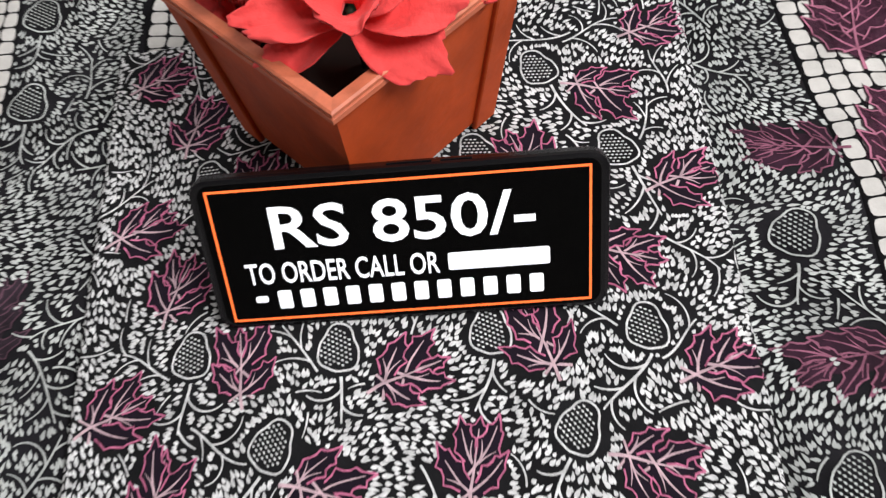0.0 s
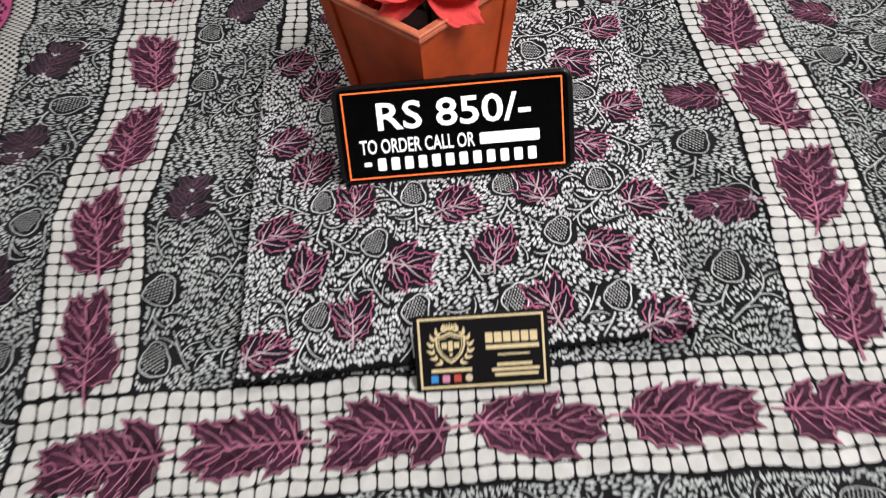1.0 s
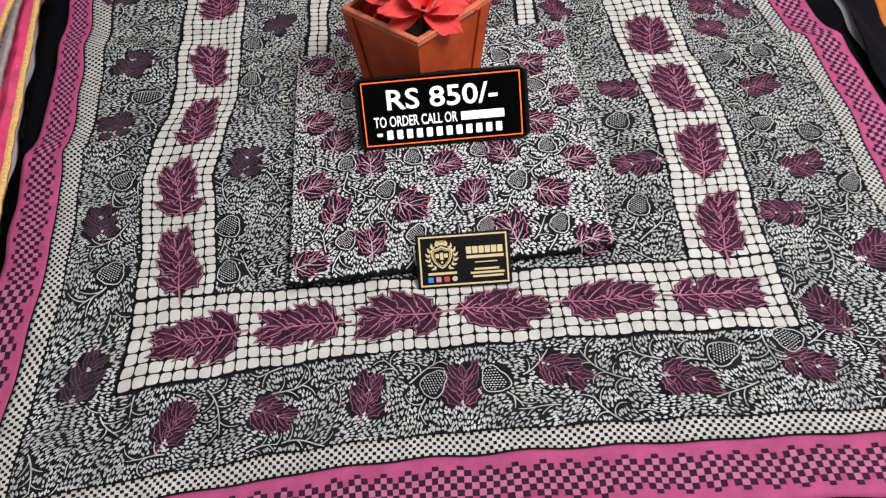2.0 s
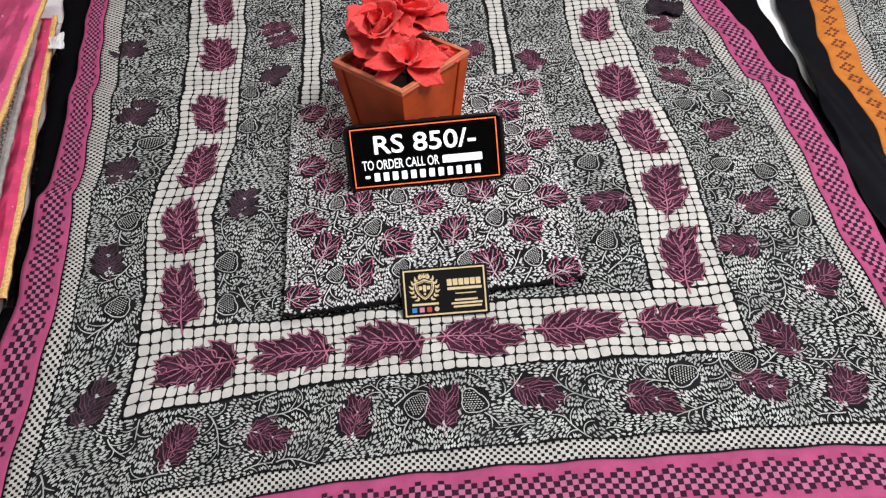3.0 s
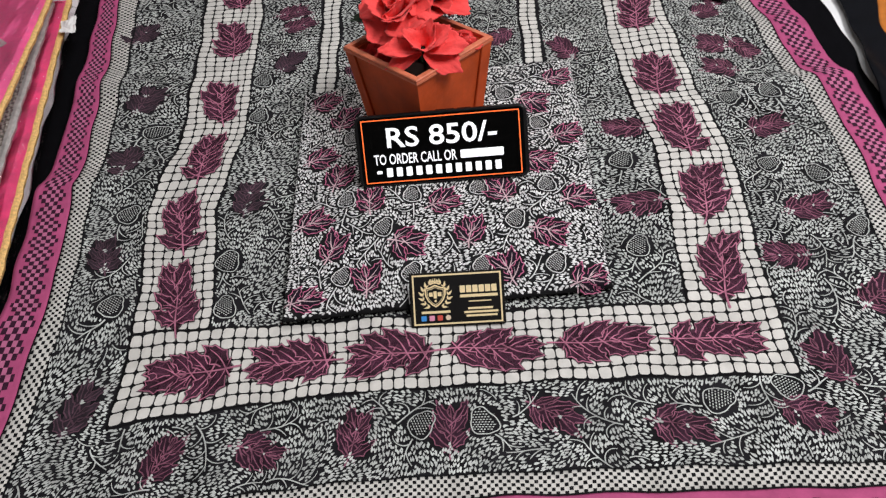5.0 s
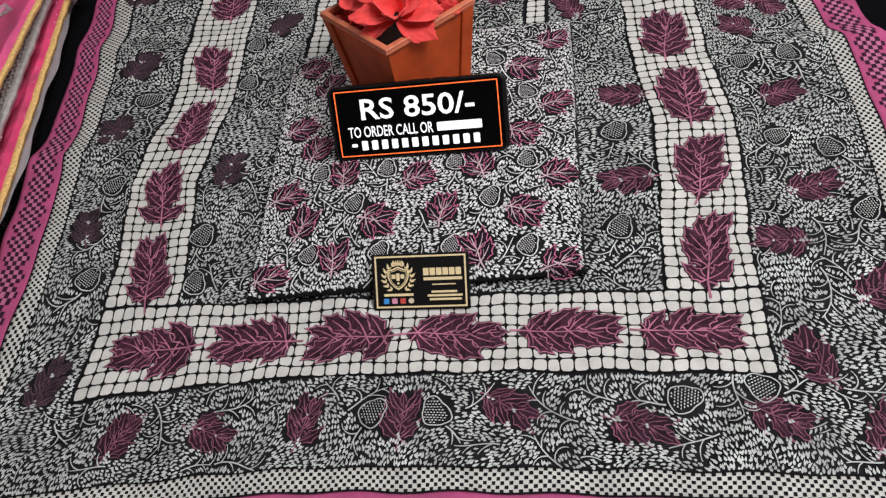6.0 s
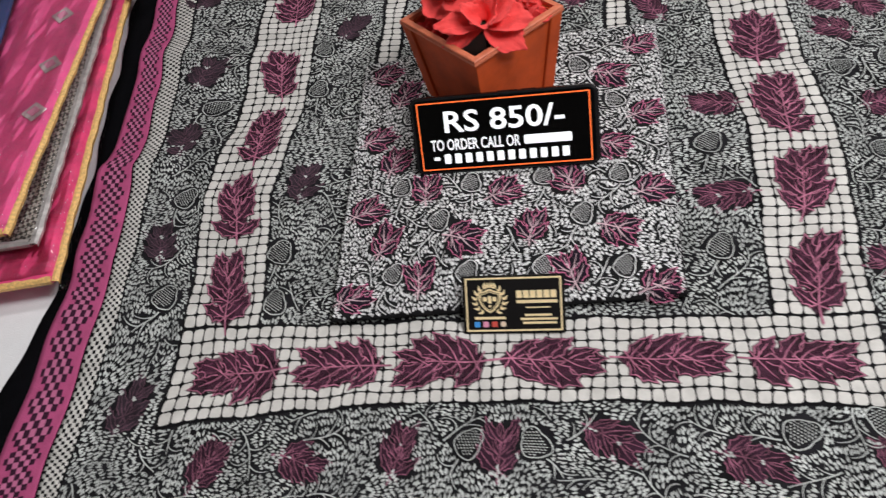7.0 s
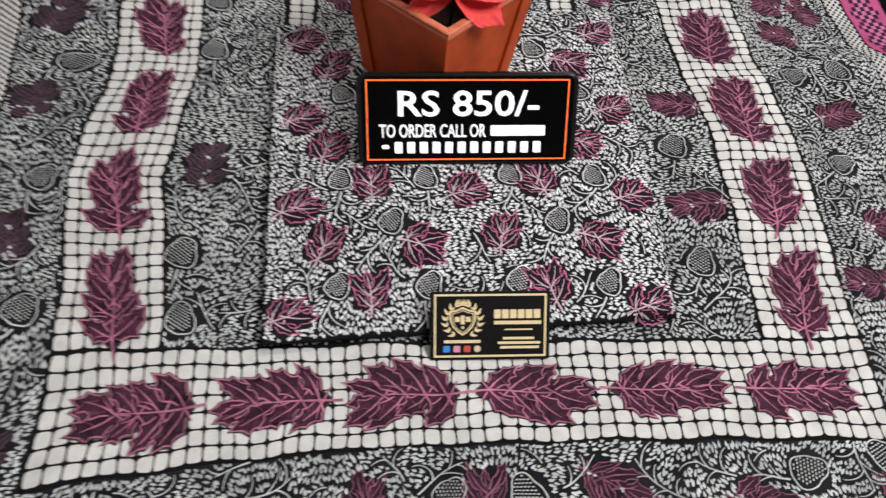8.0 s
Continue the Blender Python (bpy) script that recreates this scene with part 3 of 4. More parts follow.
for i in range(60):
    x, y = rng.uniform(UL + 0.1, UR - 0.1), rng.uniform(0.4, 0.78)
    if all(dfield.is_free(x + a, y + b) for a, b in ((0, 0), (0.02, 0), (-0.02, 0), (0, 0.02), (0, -0.02))):
        flower(dfield, x, y, rng.uniform(0, 360), 0.05, lay, 0.0004, M_DULLWINE, M_DULLROSE, M_DULLROSE, dupatta, 0.0010, 0.66, 3, 0.31)
for x, y, a in ((-0.018, -0.083, 60), (0.036, -0.083, 120), (0.238, -0.07, 20), (0.3, -0.058, 150), (-0.34, 0.07, 80), (-0.337, 0.2, 60), (-0.222, 0.12, 80), (-0.222, 0.06, 90),
                (-0.34, 0.34, 30), (-0.22, 0.36, 90), (-0.22, 0.43, 90), (0.36, 0.22, 40), (0.41, 0.2, 120), (0.35, 0.33, 30), (0.4, 0.34, 100), (0.43, 0.12, 60), (0.2, 0.24, 80), (0.2, 0.11, 80)):
    dfield.pomegranate(x, y, 0.028, a)
dfield.vine = 0.0013
dfield.fill(300, 500, 0.0057, 0.0021, 0.0064)
dfield.white.lay("vine_print", lay, 0.0010, M_PRINT, dupatta, "dense off-white leaf and vine print", "stuff")


# ---- lattice bands: small white cells between black threads ----
def lattice(parent, a, b, c, d, size, rng):
    pr = Print()
    nu, nv = max(1, round((b - a) / size)), max(1, round((d - c) / size))
    su, sv = (b - a) / nu, (d - c) / nv
    J = {}

    def node(i, j):
        if (i, j) not in J:
            J[i, j] = (a + i * su + rng.uniform(-0.0008, 0.0008), c + j * sv + rng.uniform(-0.0008, 0.0008))
        return J[i, j]
    for i in range(nu):
        for j in range(nv):
            q = [np.array(node(i + p, j + r)) for p, r in ((0, 0), (1, 0), (1, 1), (0, 1))]
            m = sum(q) / 4
            ring = []
            for k in range(4):
                p, nx_, pv = q[k], q[(k + 1) % 4], q[k - 1]
                inn = p + (m - p) * 0.11
                ring.append(tuple(inn + (pv - p) * 0.22))
                ring.append(tuple(inn + (m - p) * 0.12))
                ring.append(tuple(inn + (nx_ - p) * 0.22))
            pr.quad(ring)
    return pr.lay("lattice", lay, 0.0007, M_WHITE, parent, kind="stuff")


band_rng = random.Random(5)
for nm, a, b, c, d in BANDS:
    band = obj(nm, cloth_sheet(nm, a - 0.0015, b + 0.0015, c - 0.0015, min(d, 0.82) + 0.0015, 0.004, M_THREAD, lay, 0.0004, 0.0003), dupatta)
    lattice(band, a, b, c, min(d, 0.82), 0.0116 if b - a > 0.03 else 0.0105, band_rng)


def band_leaf(u, v, deg, length, width):
    printed_leaf(band_rng, u, v, deg, length, width, 4, lay, 0.0010, M_WINE, M_ROSE, M_ROSE, dupatta, "printed_leaf", M_HALO, 0.0011)


for u in (-0.25, -0.15, -0.05, 0.05, 0.15, 0.252):
    band_leaf(u, -0.006, 180 if u < 0 else 0, 0.094, 0.044)
for u in (-0.2755, 0.2755):
    for v in (0.08, 0.185, 0.288, 0.392, 0.53, 0.65, 0.76):
        band_leaf(u, v, 90 + (7 if u < 0 else -7), 0.093 if v < 0.2 else 0.088, 0.045)


# ---- checkered strips and the magenta border's stepped diamonds ----
def checker(along_u, a, b, c, d):
    """Black checks on the pale strip."""
    n = 6
    s = ((d - c) if along_u else (b - a)) / n
    pr = Print()
    for i in range(int(((b - a) if along_u else (d - c)) / s)):
        for j in range(n):
            if (i + j) % 2:
                continue
            x, y = (a + i * s, c + j * s) if along_u else (a + j * s, c + i * s)
            e = s * 0.07
            pr.quad([(x + e, y + e), (x + s - e, y + e), (x + s - e, y + s - e), (x + e, y + s - e)])
    return pr


STRIPS = [(True, UL + 0.05, UR - 0.045, V0 + 0.055, V0 + 0.076), (False, UL + 0.05, UL + 0.071, V0 + 0.076, 0.82), (False, UR - 0.066, UR - 0.045, V0 + 0.076, 0.82)]
for along, a, b, c, d in STRIPS:
    strip = obj("checkered_strip", cloth_sheet("checkered_strip", a, b, c, d, 0.005, M_WHITE, lay, 0.0004, 0.0003), dupatta)
    checker(along, a, b, c, d).lay("check", lay, 0.0007, M_THREAD, strip, kind="stuff")
    edge = Print()
    for off in (0.0, 1.0):
        line = [(a + (b - a) * t, c + (d - c) * off) if along else (a + (b - a) * off, c + (d - c) * t) for t in np.linspace(0, 1, 200)]
        edge.stroke(line, 0.0016, taper=1)
    edge.lay("edge_line", lay, 0.0010, M_THREAD, strip)


def stepped_border(n, place, long=0.0056, cross=0.0055):
    """A row of stepped diamonds: a checked middle, a notched arch and a tip on either side, joined corner to corner."""
    for k in range(n):
        dark, pale = Print(), Print()
        for i in range(-2, 2):
            for j in range(-3, 4):
                tall = abs(j)
                if tall <= 1:
                    is_dark = (i + j) % 2 == 1
                else:
                    is_dark = (tall == 2 and i in (-1, 1)) or (tall == 3 and i == 0)
                if is_dark or tall <= 1 or (tall == 2 and i == 0):
                    low, high = (2.5, 3.2) if j == 3 else (-3.2, -2.5) if j == -3 else (j - 0.5, j + 0.5)
                    (dark if is_dark else pale).cell([place(k, p * long, q * cross) for p, q in ((i - 0.5, low), (i + 0.5, low), (i + 0.5, high), (i - 0.5, high))])
        ob = dark.lay("stepped_diamond", lay, 0.0005, M_PURPLE, dupatta)
        pale.lay("pale_heart", lay, 0.0004, M_PALEPINK, ob)


stepped_border(41, lambda k, p, q: (UL + 0.03 + 0.0224 * k + p, V0 + 0.028 + q))
stepped_border(40, lambda k, p, q: (UL + 0.0245 - q, V0 + 0.062 + 0.0224 * k + p))
stepped_border(40, lambda k, p, q: (UR - 0.0225 + q, V0 + 0.062 + 0.0224 * k + p), 0.0056, 0.005)

# ---- the folded kurta cloth ----
def kurta_edges(u, v):
    yf = 0.033 + (u + 0.157) * 0.06
    yb = 0.388 + (u + 0.163) * 0.05
    xl = -0.157 - 0.035 * (v - 0.03)
    xr = 0.174 + 0 * v
    return xl, xr, yf, yb


def lay_kurta(u, v, lift=0.0, drop=0.0):
    u, v = np.asarray(u, float), np.asarray(v, float)
    xl, xr, yf, yb = kurta_edges(u, v)
    d = np.minimum(np.minimum(u - xl, xr - u), np.minimum(v - yf, yb - v))
    r = 0.006
    k = np.clip(d / r, 0, 1)
    soft = np.sqrt(np.clip(1 - (1 - k) ** 2, 0, 1))
    rise = np.clip((u + 0.16) / 0.11, 0, 1) * np.clip((v - 0.03) / 0.13, 0, 1)
    top = 0.0135 + 0.0145 * rise * rise * (3 - 2 * rise) + 0.0007 * np.sin(31 * u + 8) * np.sin(27 * v) + 0.0005 * np.sin(70 * v + 25 * u)
    return np.stack([u, v, 0.0082 + (top - 0.0082) * soft + lift], -1)


def folded_layer(name, inset, z_low, mapping_top, material, n=70):
    """One fold of cloth: a top laid over, a rounded edge and an underside."""
    s = (1 - np.cos(np.linspace(0, math.pi, n))) / 2
    S, T = np.meshgrid(s, s)
    u = -0.162 + inset + (0.335 - 2 * inset) * S
    xl, xr, yf, yb = kurta_edges(u, 0.04 + 0.33 * T)
    u = xl + inset + (xr - xl - 2 * inset) * S
    xl, xr, yf, yb = kurta_edges(u, 0.04 + 0.33 * T)
    v = yf + inset + (yb - yf - 2 * inset) * T
    top = mapping_top(u.ravel(), v.ravel())
    low = top.copy()
    low[:, 2] = z_low
    i = (np.arange(n - 1)[:, None] * n + np.arange(n - 1)[None, :]).ravel()
    up = np.stack([i, i + 1, i + n + 1, i + n], axis=1)
    N = n * n
    faces = up.tolist() + (up[:, ::-1] + N).tolist()
    rim = list(range(n)) + [n * k + n - 1 for k in range(1, n)] + [N - 1 - k for k in range(1, n)] + [n * k for k in range(n - 2, 0, -1)]
    for a, b in zip(rim, rim[1:] + rim[:1]):
        faces.append((a, a + N, b + N, b))
    return mesh_of(name, np.concatenate([top, low]), faces, material)


kurta = tagged(empty("folded_kurta_cloth"), "folded black and white printed cotton cloth lying on the dupatta", "cloth")
obj("top_fold", folded_layer("top_fold", 0.0, 0.0072, lay_kurta, M_KURTA), kurta)
obj("lower_fold", folded_layer("lower_fold", 0.006, 0.0045, lambda u, v: np.stack([u, v, 0 * u + 0.0072], -1), M_KURTA, 30), kurta)


def kurta_free(X, Y):
    xl, xr, yf, yb = kurta_edges(X, Y)
    return (X > xl + 0.0012) & (X < xr - 0.0012) & (Y > yf + 0.0012) & (Y < yb - 0.0012)


kfield = Field(-0.175, 0.18, 0.03, 0.41, kurta_free, 23)
for x, y0, a in ((-0.111, 0.119, 72), (-0.136, 0.055, 22), (-0.073, 0.074, 95), (-0.031, 0.114, -15), (0.008, 0.065, 20), (0.036, 0.125, 80), (0.071, 0.078, 110), (0.152, 0.061, 22), (0.117, 0.12, -15)):
    for k in range(4):
        y = y0 + 0.102 * k
        if y < 0.38 and not (abs(x - 0.008) < 0.002 and k == 0):
            flower(kfield, x, y, a, 0.0395, lay_kurta, 0.0003, M_KWINE, M_KROSE, M_KPALE, kurta, 0.001)
for x, y0 in ((-0.099, 0.081), (-0.026, 0.079), (0.047, 0.083), (0.121, 0.081), (0.084, 0.137), (-0.056, 0.136)):
    for k in range(3):
        kfield.pomegranate(x, y0 + 0.102 * k, 0.0235, 70 + 25 * k)
kfield.vine = 0.00115
kfield.fill(60, 150, 0.0053, 0.0022, 0.0052)
kfield.white.lay("vine_print", lay_kurta, 0.00026, M_KPRINT, kurta, "dense white leaf and vine print", "stuff")


# ---- flower pot ----
POT = pose(-0.0115, 0.3115, 0.0283, -6.3, 0, 0) @ pose(0, 0, 0, 0, 0, 45)
pot = tagged(empty("flower_pot", POT), "terracotta coloured square wooden pot standing on the folded cloth", "pot")
PB, PT, PH, WALL = 0.0462, 0.0562, 0.0965, 0.005


def panel_bm(z0, z1):
    """One leaning side board of the pot, facing -y, mitred to its neighbours."""
    bm = bmesh.new()
    rows = []
    for z in (z0, z1):
        h = PB + (PT - PB) * z / PH
        rows.append([bm.verts.new((-h, -h, z)), bm.verts.new((h, -h, z)), bm.verts.new((h - WALL, -h + WALL, z)), bm.verts.new((-h + WALL, -h + WALL, z))])
    a, b = rows
    for i in range(4):
        j = (i + 1) % 4
        bm.faces.new((a[i], a[j], b[j], b[i]))
    bm.faces.new(a[::-1])
    bm.faces.new(b)
    bmesh.ops.recalc_face_normals(bm, faces=bm.faces[:])
    return bm


def rim_bm(h0, h1, z0, z1, inner):
    """One mitred bar of the rim, facing -y."""
    bm = bmesh.new()
    prof = ((h0, z0), (h1, z0), (h1, (z0 + z1) / 2 - 0.0004), (h1 - 0.0012, (z0 + z1) / 2), (h1 - 0.0004, (z0 + z1) / 2 + 0.0006), (h1 - 0.0004, z1 - 0.0008), (h1 - 0.0014, z1), (inner, z1), (inner, z0))
    sides = [[bm.verts.new((s * h, -h, z)) for h, z in prof] for s in (-1, 1)]
    n = len(prof)
    for i in range(n):
        j = (i + 1) % n
        bm.faces.new((sides[0][i], sides[1][i], sides[1][j], sides[0][j]))
    bm.faces.new(sides[0][::-1])
    bm.faces.new(sides[1])
    bmesh.ops.recalc_face_normals(bm, faces=bm.faces[:])
    return bm


for k in range(4):
    part("side_board", panel_bm(0.004, PH - 0.004), M_POT, pot, m=pose(0, 0, 0, 0, 0, 90 * k))
    part("rim_bar", rim_bm(PT - 0.002, PT + 0.0032, PH - 0.0048, PH + 0.001, PT - 0.0035), M_RIM, pot, m=pose(0, 0, 0, 0, 0, 90 * k))
# a plain dark block fills the lower inside of the pot
part("filling", box_bm(-PB + 0.002, PB - 0.002, -PB + 0.002, PB - 0.002, 0.006, 0.062, 0.004), M_POTIN, pot, "dark filling inside the pot")


def leg_bm():
    """A leaning corner leg, a bevelled strip on the board beside the corner."""
    bm = bmesh.new()
    rows = []
    for z in (0.0, PH - 0.005):
        h = PB + (PT - PB) * z / PH
        rows.append([bm.verts.new(p) for p in ((h - 0.013, -h - 0.0028, z), (h + 0.0028, -h - 0.0028, z), (h + 0.0028, -h + 0.012, z), (h - 0.0005, -h + 0.012, z), (h - 0.0005, -h + 0.0005, z), (h - 0.013, -h + 0.0005, z))])
    a, b = rows
    for i in range(6):
        j = (i + 1) % 6
        bm.faces.new((a[i], a[j], b[j], b[i]))
    bm.faces.new(a[::-1])
    bm.faces.new(b)
    bmesh.ops.recalc_face_normals(bm, faces=bm.faces[:])
    bmesh.ops.bevel(bm, geom=bm.edges[:], offset=0.0007, segments=1, affect="EDGES")
    return bm


for k in (0, 2):
    part("corner_leg", leg_bm(), M_POT, pot, m=pose(0, 0, 0, 0, 0, 90 * k))


# ---- the cloth flowers ----
def petal_mesh(length, width, cup, curl, seed, tip=0.0, n=19):
    """A creased cloth petal along +y from its base, cupped upward, its end curled and its cut edge uneven; 0.6 mm thick."""
    rg = random.Random(seed)
    ph = [rg.uniform(0, 6.28) for _ in range(6)]
    notch = rg.uniform(-0.5, 0.5)
    m = 18
    top = []
    for j in range(m):
        t = j / (m - 1)
        w = width / 2 * (math.sin(math.pi * (0.08 + 0.70 * t)) ** 0.65) * (1 - tip * t ** 3)
        w *= 1 + 0.035 * math.sin(13 * t + ph[4]) * t
        for i in range(n):
            s = -1 + 2 * i / (n - 1)
            z = cup * (s * s) * length * math.sin(math.pi * (0.15 + 0.7 * t)) + curl * length * t ** 2.2
            z += length * 0.035 * math.sin(5 * s + ph[0]) * t + length * 0.025 * math.sin(9 * t + ph[1] + 3 * s)
            z += length * 0.011 * t * math.sin(21 * s * (1 - 0.3 * t) + ph[3] + 2 * t) + length * 0.006 * math.sin(31 * t + 7 * s + ph[5])
            ruffle = 1 + (0.05 * math.sin(6 * s + ph[2]) + 0.025 * math.sin(17 * s + ph[5])) * t
            ruffle -= 0.09 * t * t * math.exp(-((s - notch) / 0.12) ** 2)
            top.append((s * w, length * t * ruffle - 0.30 * length * s * s * t * t, z))
    faces = []
    N = n * m
    for j in range(m - 1):
        for i in range(n - 1):
            a = j * n + i
            faces += [(a, a + 1, a + n + 1, a + n), (N + a + n, N + a + n + 1, N + a + 1, N + a)]
    rim = list(range(n)) + [n * k + n - 1 for k in range(1, m)] + [N - 1 - k for k in range(1, n)] + [n * k for k in range(m - 2, 0, -1)]
    for a, b in zip(rim, rim[1:] + rim[:1]):
        faces.append((b, a, N + a, N + b))
    verts = top + [(x, y, z - 0.0006) for x, y, z in top]
    return mesh_of("petal", verts, faces, M_PETAL)


def bloom(name, at, lean, layers, label, seed):
    """layers: petals, tilt up from flat, length, width, cup, curl, turn."""
    ob = tagged(empty(name, at @ pose(0, 0, 0, *lean)), label, "flower", "flowers in the pot")
    k = 0
    for count, tilt, length, width, cup, curl, turn, out in layers:
        for i in range(count):
            k += 1
            rg = random.Random(seed * 100 + k)
            a = turn + 360 * i / count + rg.uniform(-9, 9)
            me = petal_mesh(length * rg.uniform(0.92, 1.08), width * rg.uniform(0.92, 1.08), cup, curl, seed * 31 + k)
            obj("petal", me, ob, pose(0, 0, 0, 0, 0, a) @ pose(0, out, 0.001 * k * 0.3, tilt + rg.uniform(-6, 6)))
    return ob


def stem(parent, top, low, r=0.0018):
    bm = bmesh.new()
    d = Vector(low) - Vector(top)
    bmesh.ops.create_cone(bm, cap_ends=True, segments=8, radius1=r, radius2=r, depth=d.length, matrix=Matrix.Translation((Vector(top) + Vector(low)) / 2) @ d.to_track_quat("Z", "Y").to_matrix().to_4x4())
    part("stem", bm, M_GREEN, parent, smooth=True)


rose = bloom("cloth_rose", pose(-0.030, 0.334, 0.153), (22, -10, 0),
             [(4, 24, 0.043, 0.062, 0.2, -0.16, 45, 0.004), (4, 54, 0.038, 0.048, 0.4, -0.12, 0, 0.004), (3, 76, 0.034, 0.032, 0.7, 0.05, 30, 0.003)],
             "large red cloth rose with folded petals in the pot", 3)
stem(rose, (0, 0, 0.002), (0.014, -0.04, -0.09))
lily = bloom("open_cloth_bloom", pose(-0.004, 0.288, 0.138), (20, 0, 0),
             [(1, 2, 0.041, 0.030, 0.16, -0.16, 112, 0.004), (1, 18, 0.042, 0.030, 0.2, -0.12, 94, 0.004), (1, 4, 0.045, 0.034, 0.14, -0.16, 244, 0.004), (1, 18, 0.045, 0.033, 0.2, -0.12, 262, 0.004), (1, 36, 0.038, 0.03, 0.25, -0.05, 287, 0.003), (3, 60, 0.030, 0.026, 0.3, -0.1, -38, 0.003)],
             "open red cloth bloom drooping over the pot's front rim", 7)
stem(lily, (0, 0, 0.002), (0, -0.01, -0.07))
back = bloom("cloth_rose", pose(0.006, 0.352, 0.156), (-4, 10, 0),
             [(5, 14, 0.046, 0.056, 0.22, -0.14, 20, 0.004), (4, 46, 0.040, 0.05, 0.4, -0.1, 60, 0.003), (3, 74, 0.032, 0.034, 0.6, 0.0, 10, 0.003)],
             "red cloth rose at the back of the pot", 12)
stem(back, (0, 0, 0.002), (-0.008, -0.012, -0.08))
bud = bloom("cloth_bud", pose(-0.050, 0.309, 0.104), (0, -8, 0), [(5, 42, 0.03, 0.028, 0.4, 0.05, 0, 0.003), (3, 76, 0.024, 0.022, 0.7, 0.15, 40, 0.001)], "small red cloth bud resting inside the pot's rim", 19)
stem(bud, (0, 0, 0.002), (0.016, 0.0, -0.045))
bud = bloom("cloth_bud", pose(0.036, 0.318, 0.106), (0, 10, 0), [(5, 40, 0.03, 0.028, 0.4, 0.05, 20, 0.003), (3, 74, 0.024, 0.022, 0.7, 0.15, 10, 0.001)], "small red cloth bud resting inside the pot's rim", 23)
stem(bud, (0, 0, 0.002), (-0.012, 0.0, -0.045))
leaf_me = petal_mesh(0.04, 0.026, 0.2, -0.1, 91, 0.4)
leaf_me.materials.clear()
leaf_me.materials.append(M_GREEN)
obj("leaf", leaf_me, rose, pose(0, 0, -0.004, 0, 0, 78) @ pose(0, 0.018, 0, 4))

# ---- phone with the lit price screen ----
PHONE_POSE = pose(0.0095, 0.2167, 0.0615, 54.8, -1.3, 0)
phone = tagged(empty("mobile_phone", PHONE_POSE), "black mobile phone leaning on the pot with lit price screen", "phone")
part("body", rounded_slab(0.188, 0.079, 0.0085, 0.009, 0.0022), M_PHONE, phone, m=pose(0, 0, -0.0045))
screen = part("screen", rounded_slab(0.1795, 0.0732, 0.0006, 0.006, 0.0), M_SCREEN, phone, "black glass screen", m=pose(0, 0, -0.0001))
for nm, x0, x1, z0, z1 in (("side_button", 0.02, 0.034, 0.0395, 0.0401), ("side_button", -0.004, 0.016, 0.0395, 0.0401)):
    part(nm, box_bm(x0, x1, z0 - 0.0004, z1, -0.0058, -0.0034, 0.0003), M_PHONE, phone)


def bar(name, x0, x1, y0, y1, z, material, parent, r=0.0):
    bm = rounded_slab(x1 - x0, y1 - y0, 0.00025, r or min(x1 - x0, y1 - y0) * 0.12, 0, 3)
    return part(name, bm, material, parent, m=pose((x0 + x1) / 2, (y0 + y1) / 2, z))


SX0, SX1, SY0, SY1 = -0.0862, 0.0856, -0.0348, 0.0342
for x0, x1, y0, y1 in ((SX0, SX1, SY1 - 0.0011, SY1), (SX0, SX1, SY0, SY0 + 0.0011), (SX0, SX0 + 0.0011, SY0 + 0.0011, SY1 - 0.0011), (SX1 - 0.0011, SX1, SY0 + 0.0011, SY1 - 0.0011)):
    bar("orange_frame_line", x0, x1, y0, y1, 0.00035, M_GLOWO, phone, 0.0001)


def lettering(words, x0, x1, y0, y1, z, material, parent, bold=0.02):
    cu = bpy.data.curves.new("lettering", "FONT")
    cu.body, cu.size, cu.offset, cu.resolution_u = words, 1.0, bold, 3
    tmp = bpy.data.objects.new("lettering", cu)
    me = bpy.data.meshes.new_from_object(tmp)
    bpy.data.objects.remove(tmp)
    co = np.array([v.co[:] for v in me.vertices])
    lo, hi = co.min(axis=0), co.max(axis=0)
    sx, sy = (x1 - x0) / (hi[0] - lo[0]), (y1 - y0) / (hi[1] - lo[1])
    for v in me.vertices:
        v.co = (x0 + (v.co.x - lo[0]) * sx, y0 + (v.co.y - lo[1]) * sy, z)
    me.materials.clear()
    me.materials.append(material)
    return obj("lettering", me, parent)


lettering("RS 850/-", -0.0595, 0.0605, 0.0030, 0.0250, 0.0005, M_GLOWW, phone, 0.014)
lettering("TO ORDER CALL OR", -0.0755, 0.0155, -0.0150, -0.0035, 0.0005, M_GLOWW, phone, 0.012)
bar("word_bar", 0.0195, 0.0665, -0.0138, -0.0048, 0.0005, M_GLOWW, phone)
for k in range(13):
    x = -0.0735 + 0.01085 * k
    w = 0.006 if k == 0 else 0.0066
    bar("number_bar", x, x + w, -0.0287 + (0.004 if k == 0 else 0), -0.0188 - (0.0025 if k == 0 else 0), 0.0005, M_GLOWW, phone, 0.001)

# ---- business card ----
CARD_POSE = pose(0.0191, 0.0415, 0.0205, 40, 0, 0.1)
card = tagged(empty("business_card", CARD_POSE), "black business card with gold print leaning on the folded cloth", "card")
part("card_stock", rounded_slab(0.0935, 0.0537, 0.0007, 0.0012, 0), M_CARD, card)
CX, CY = 0.0438, 0.0248
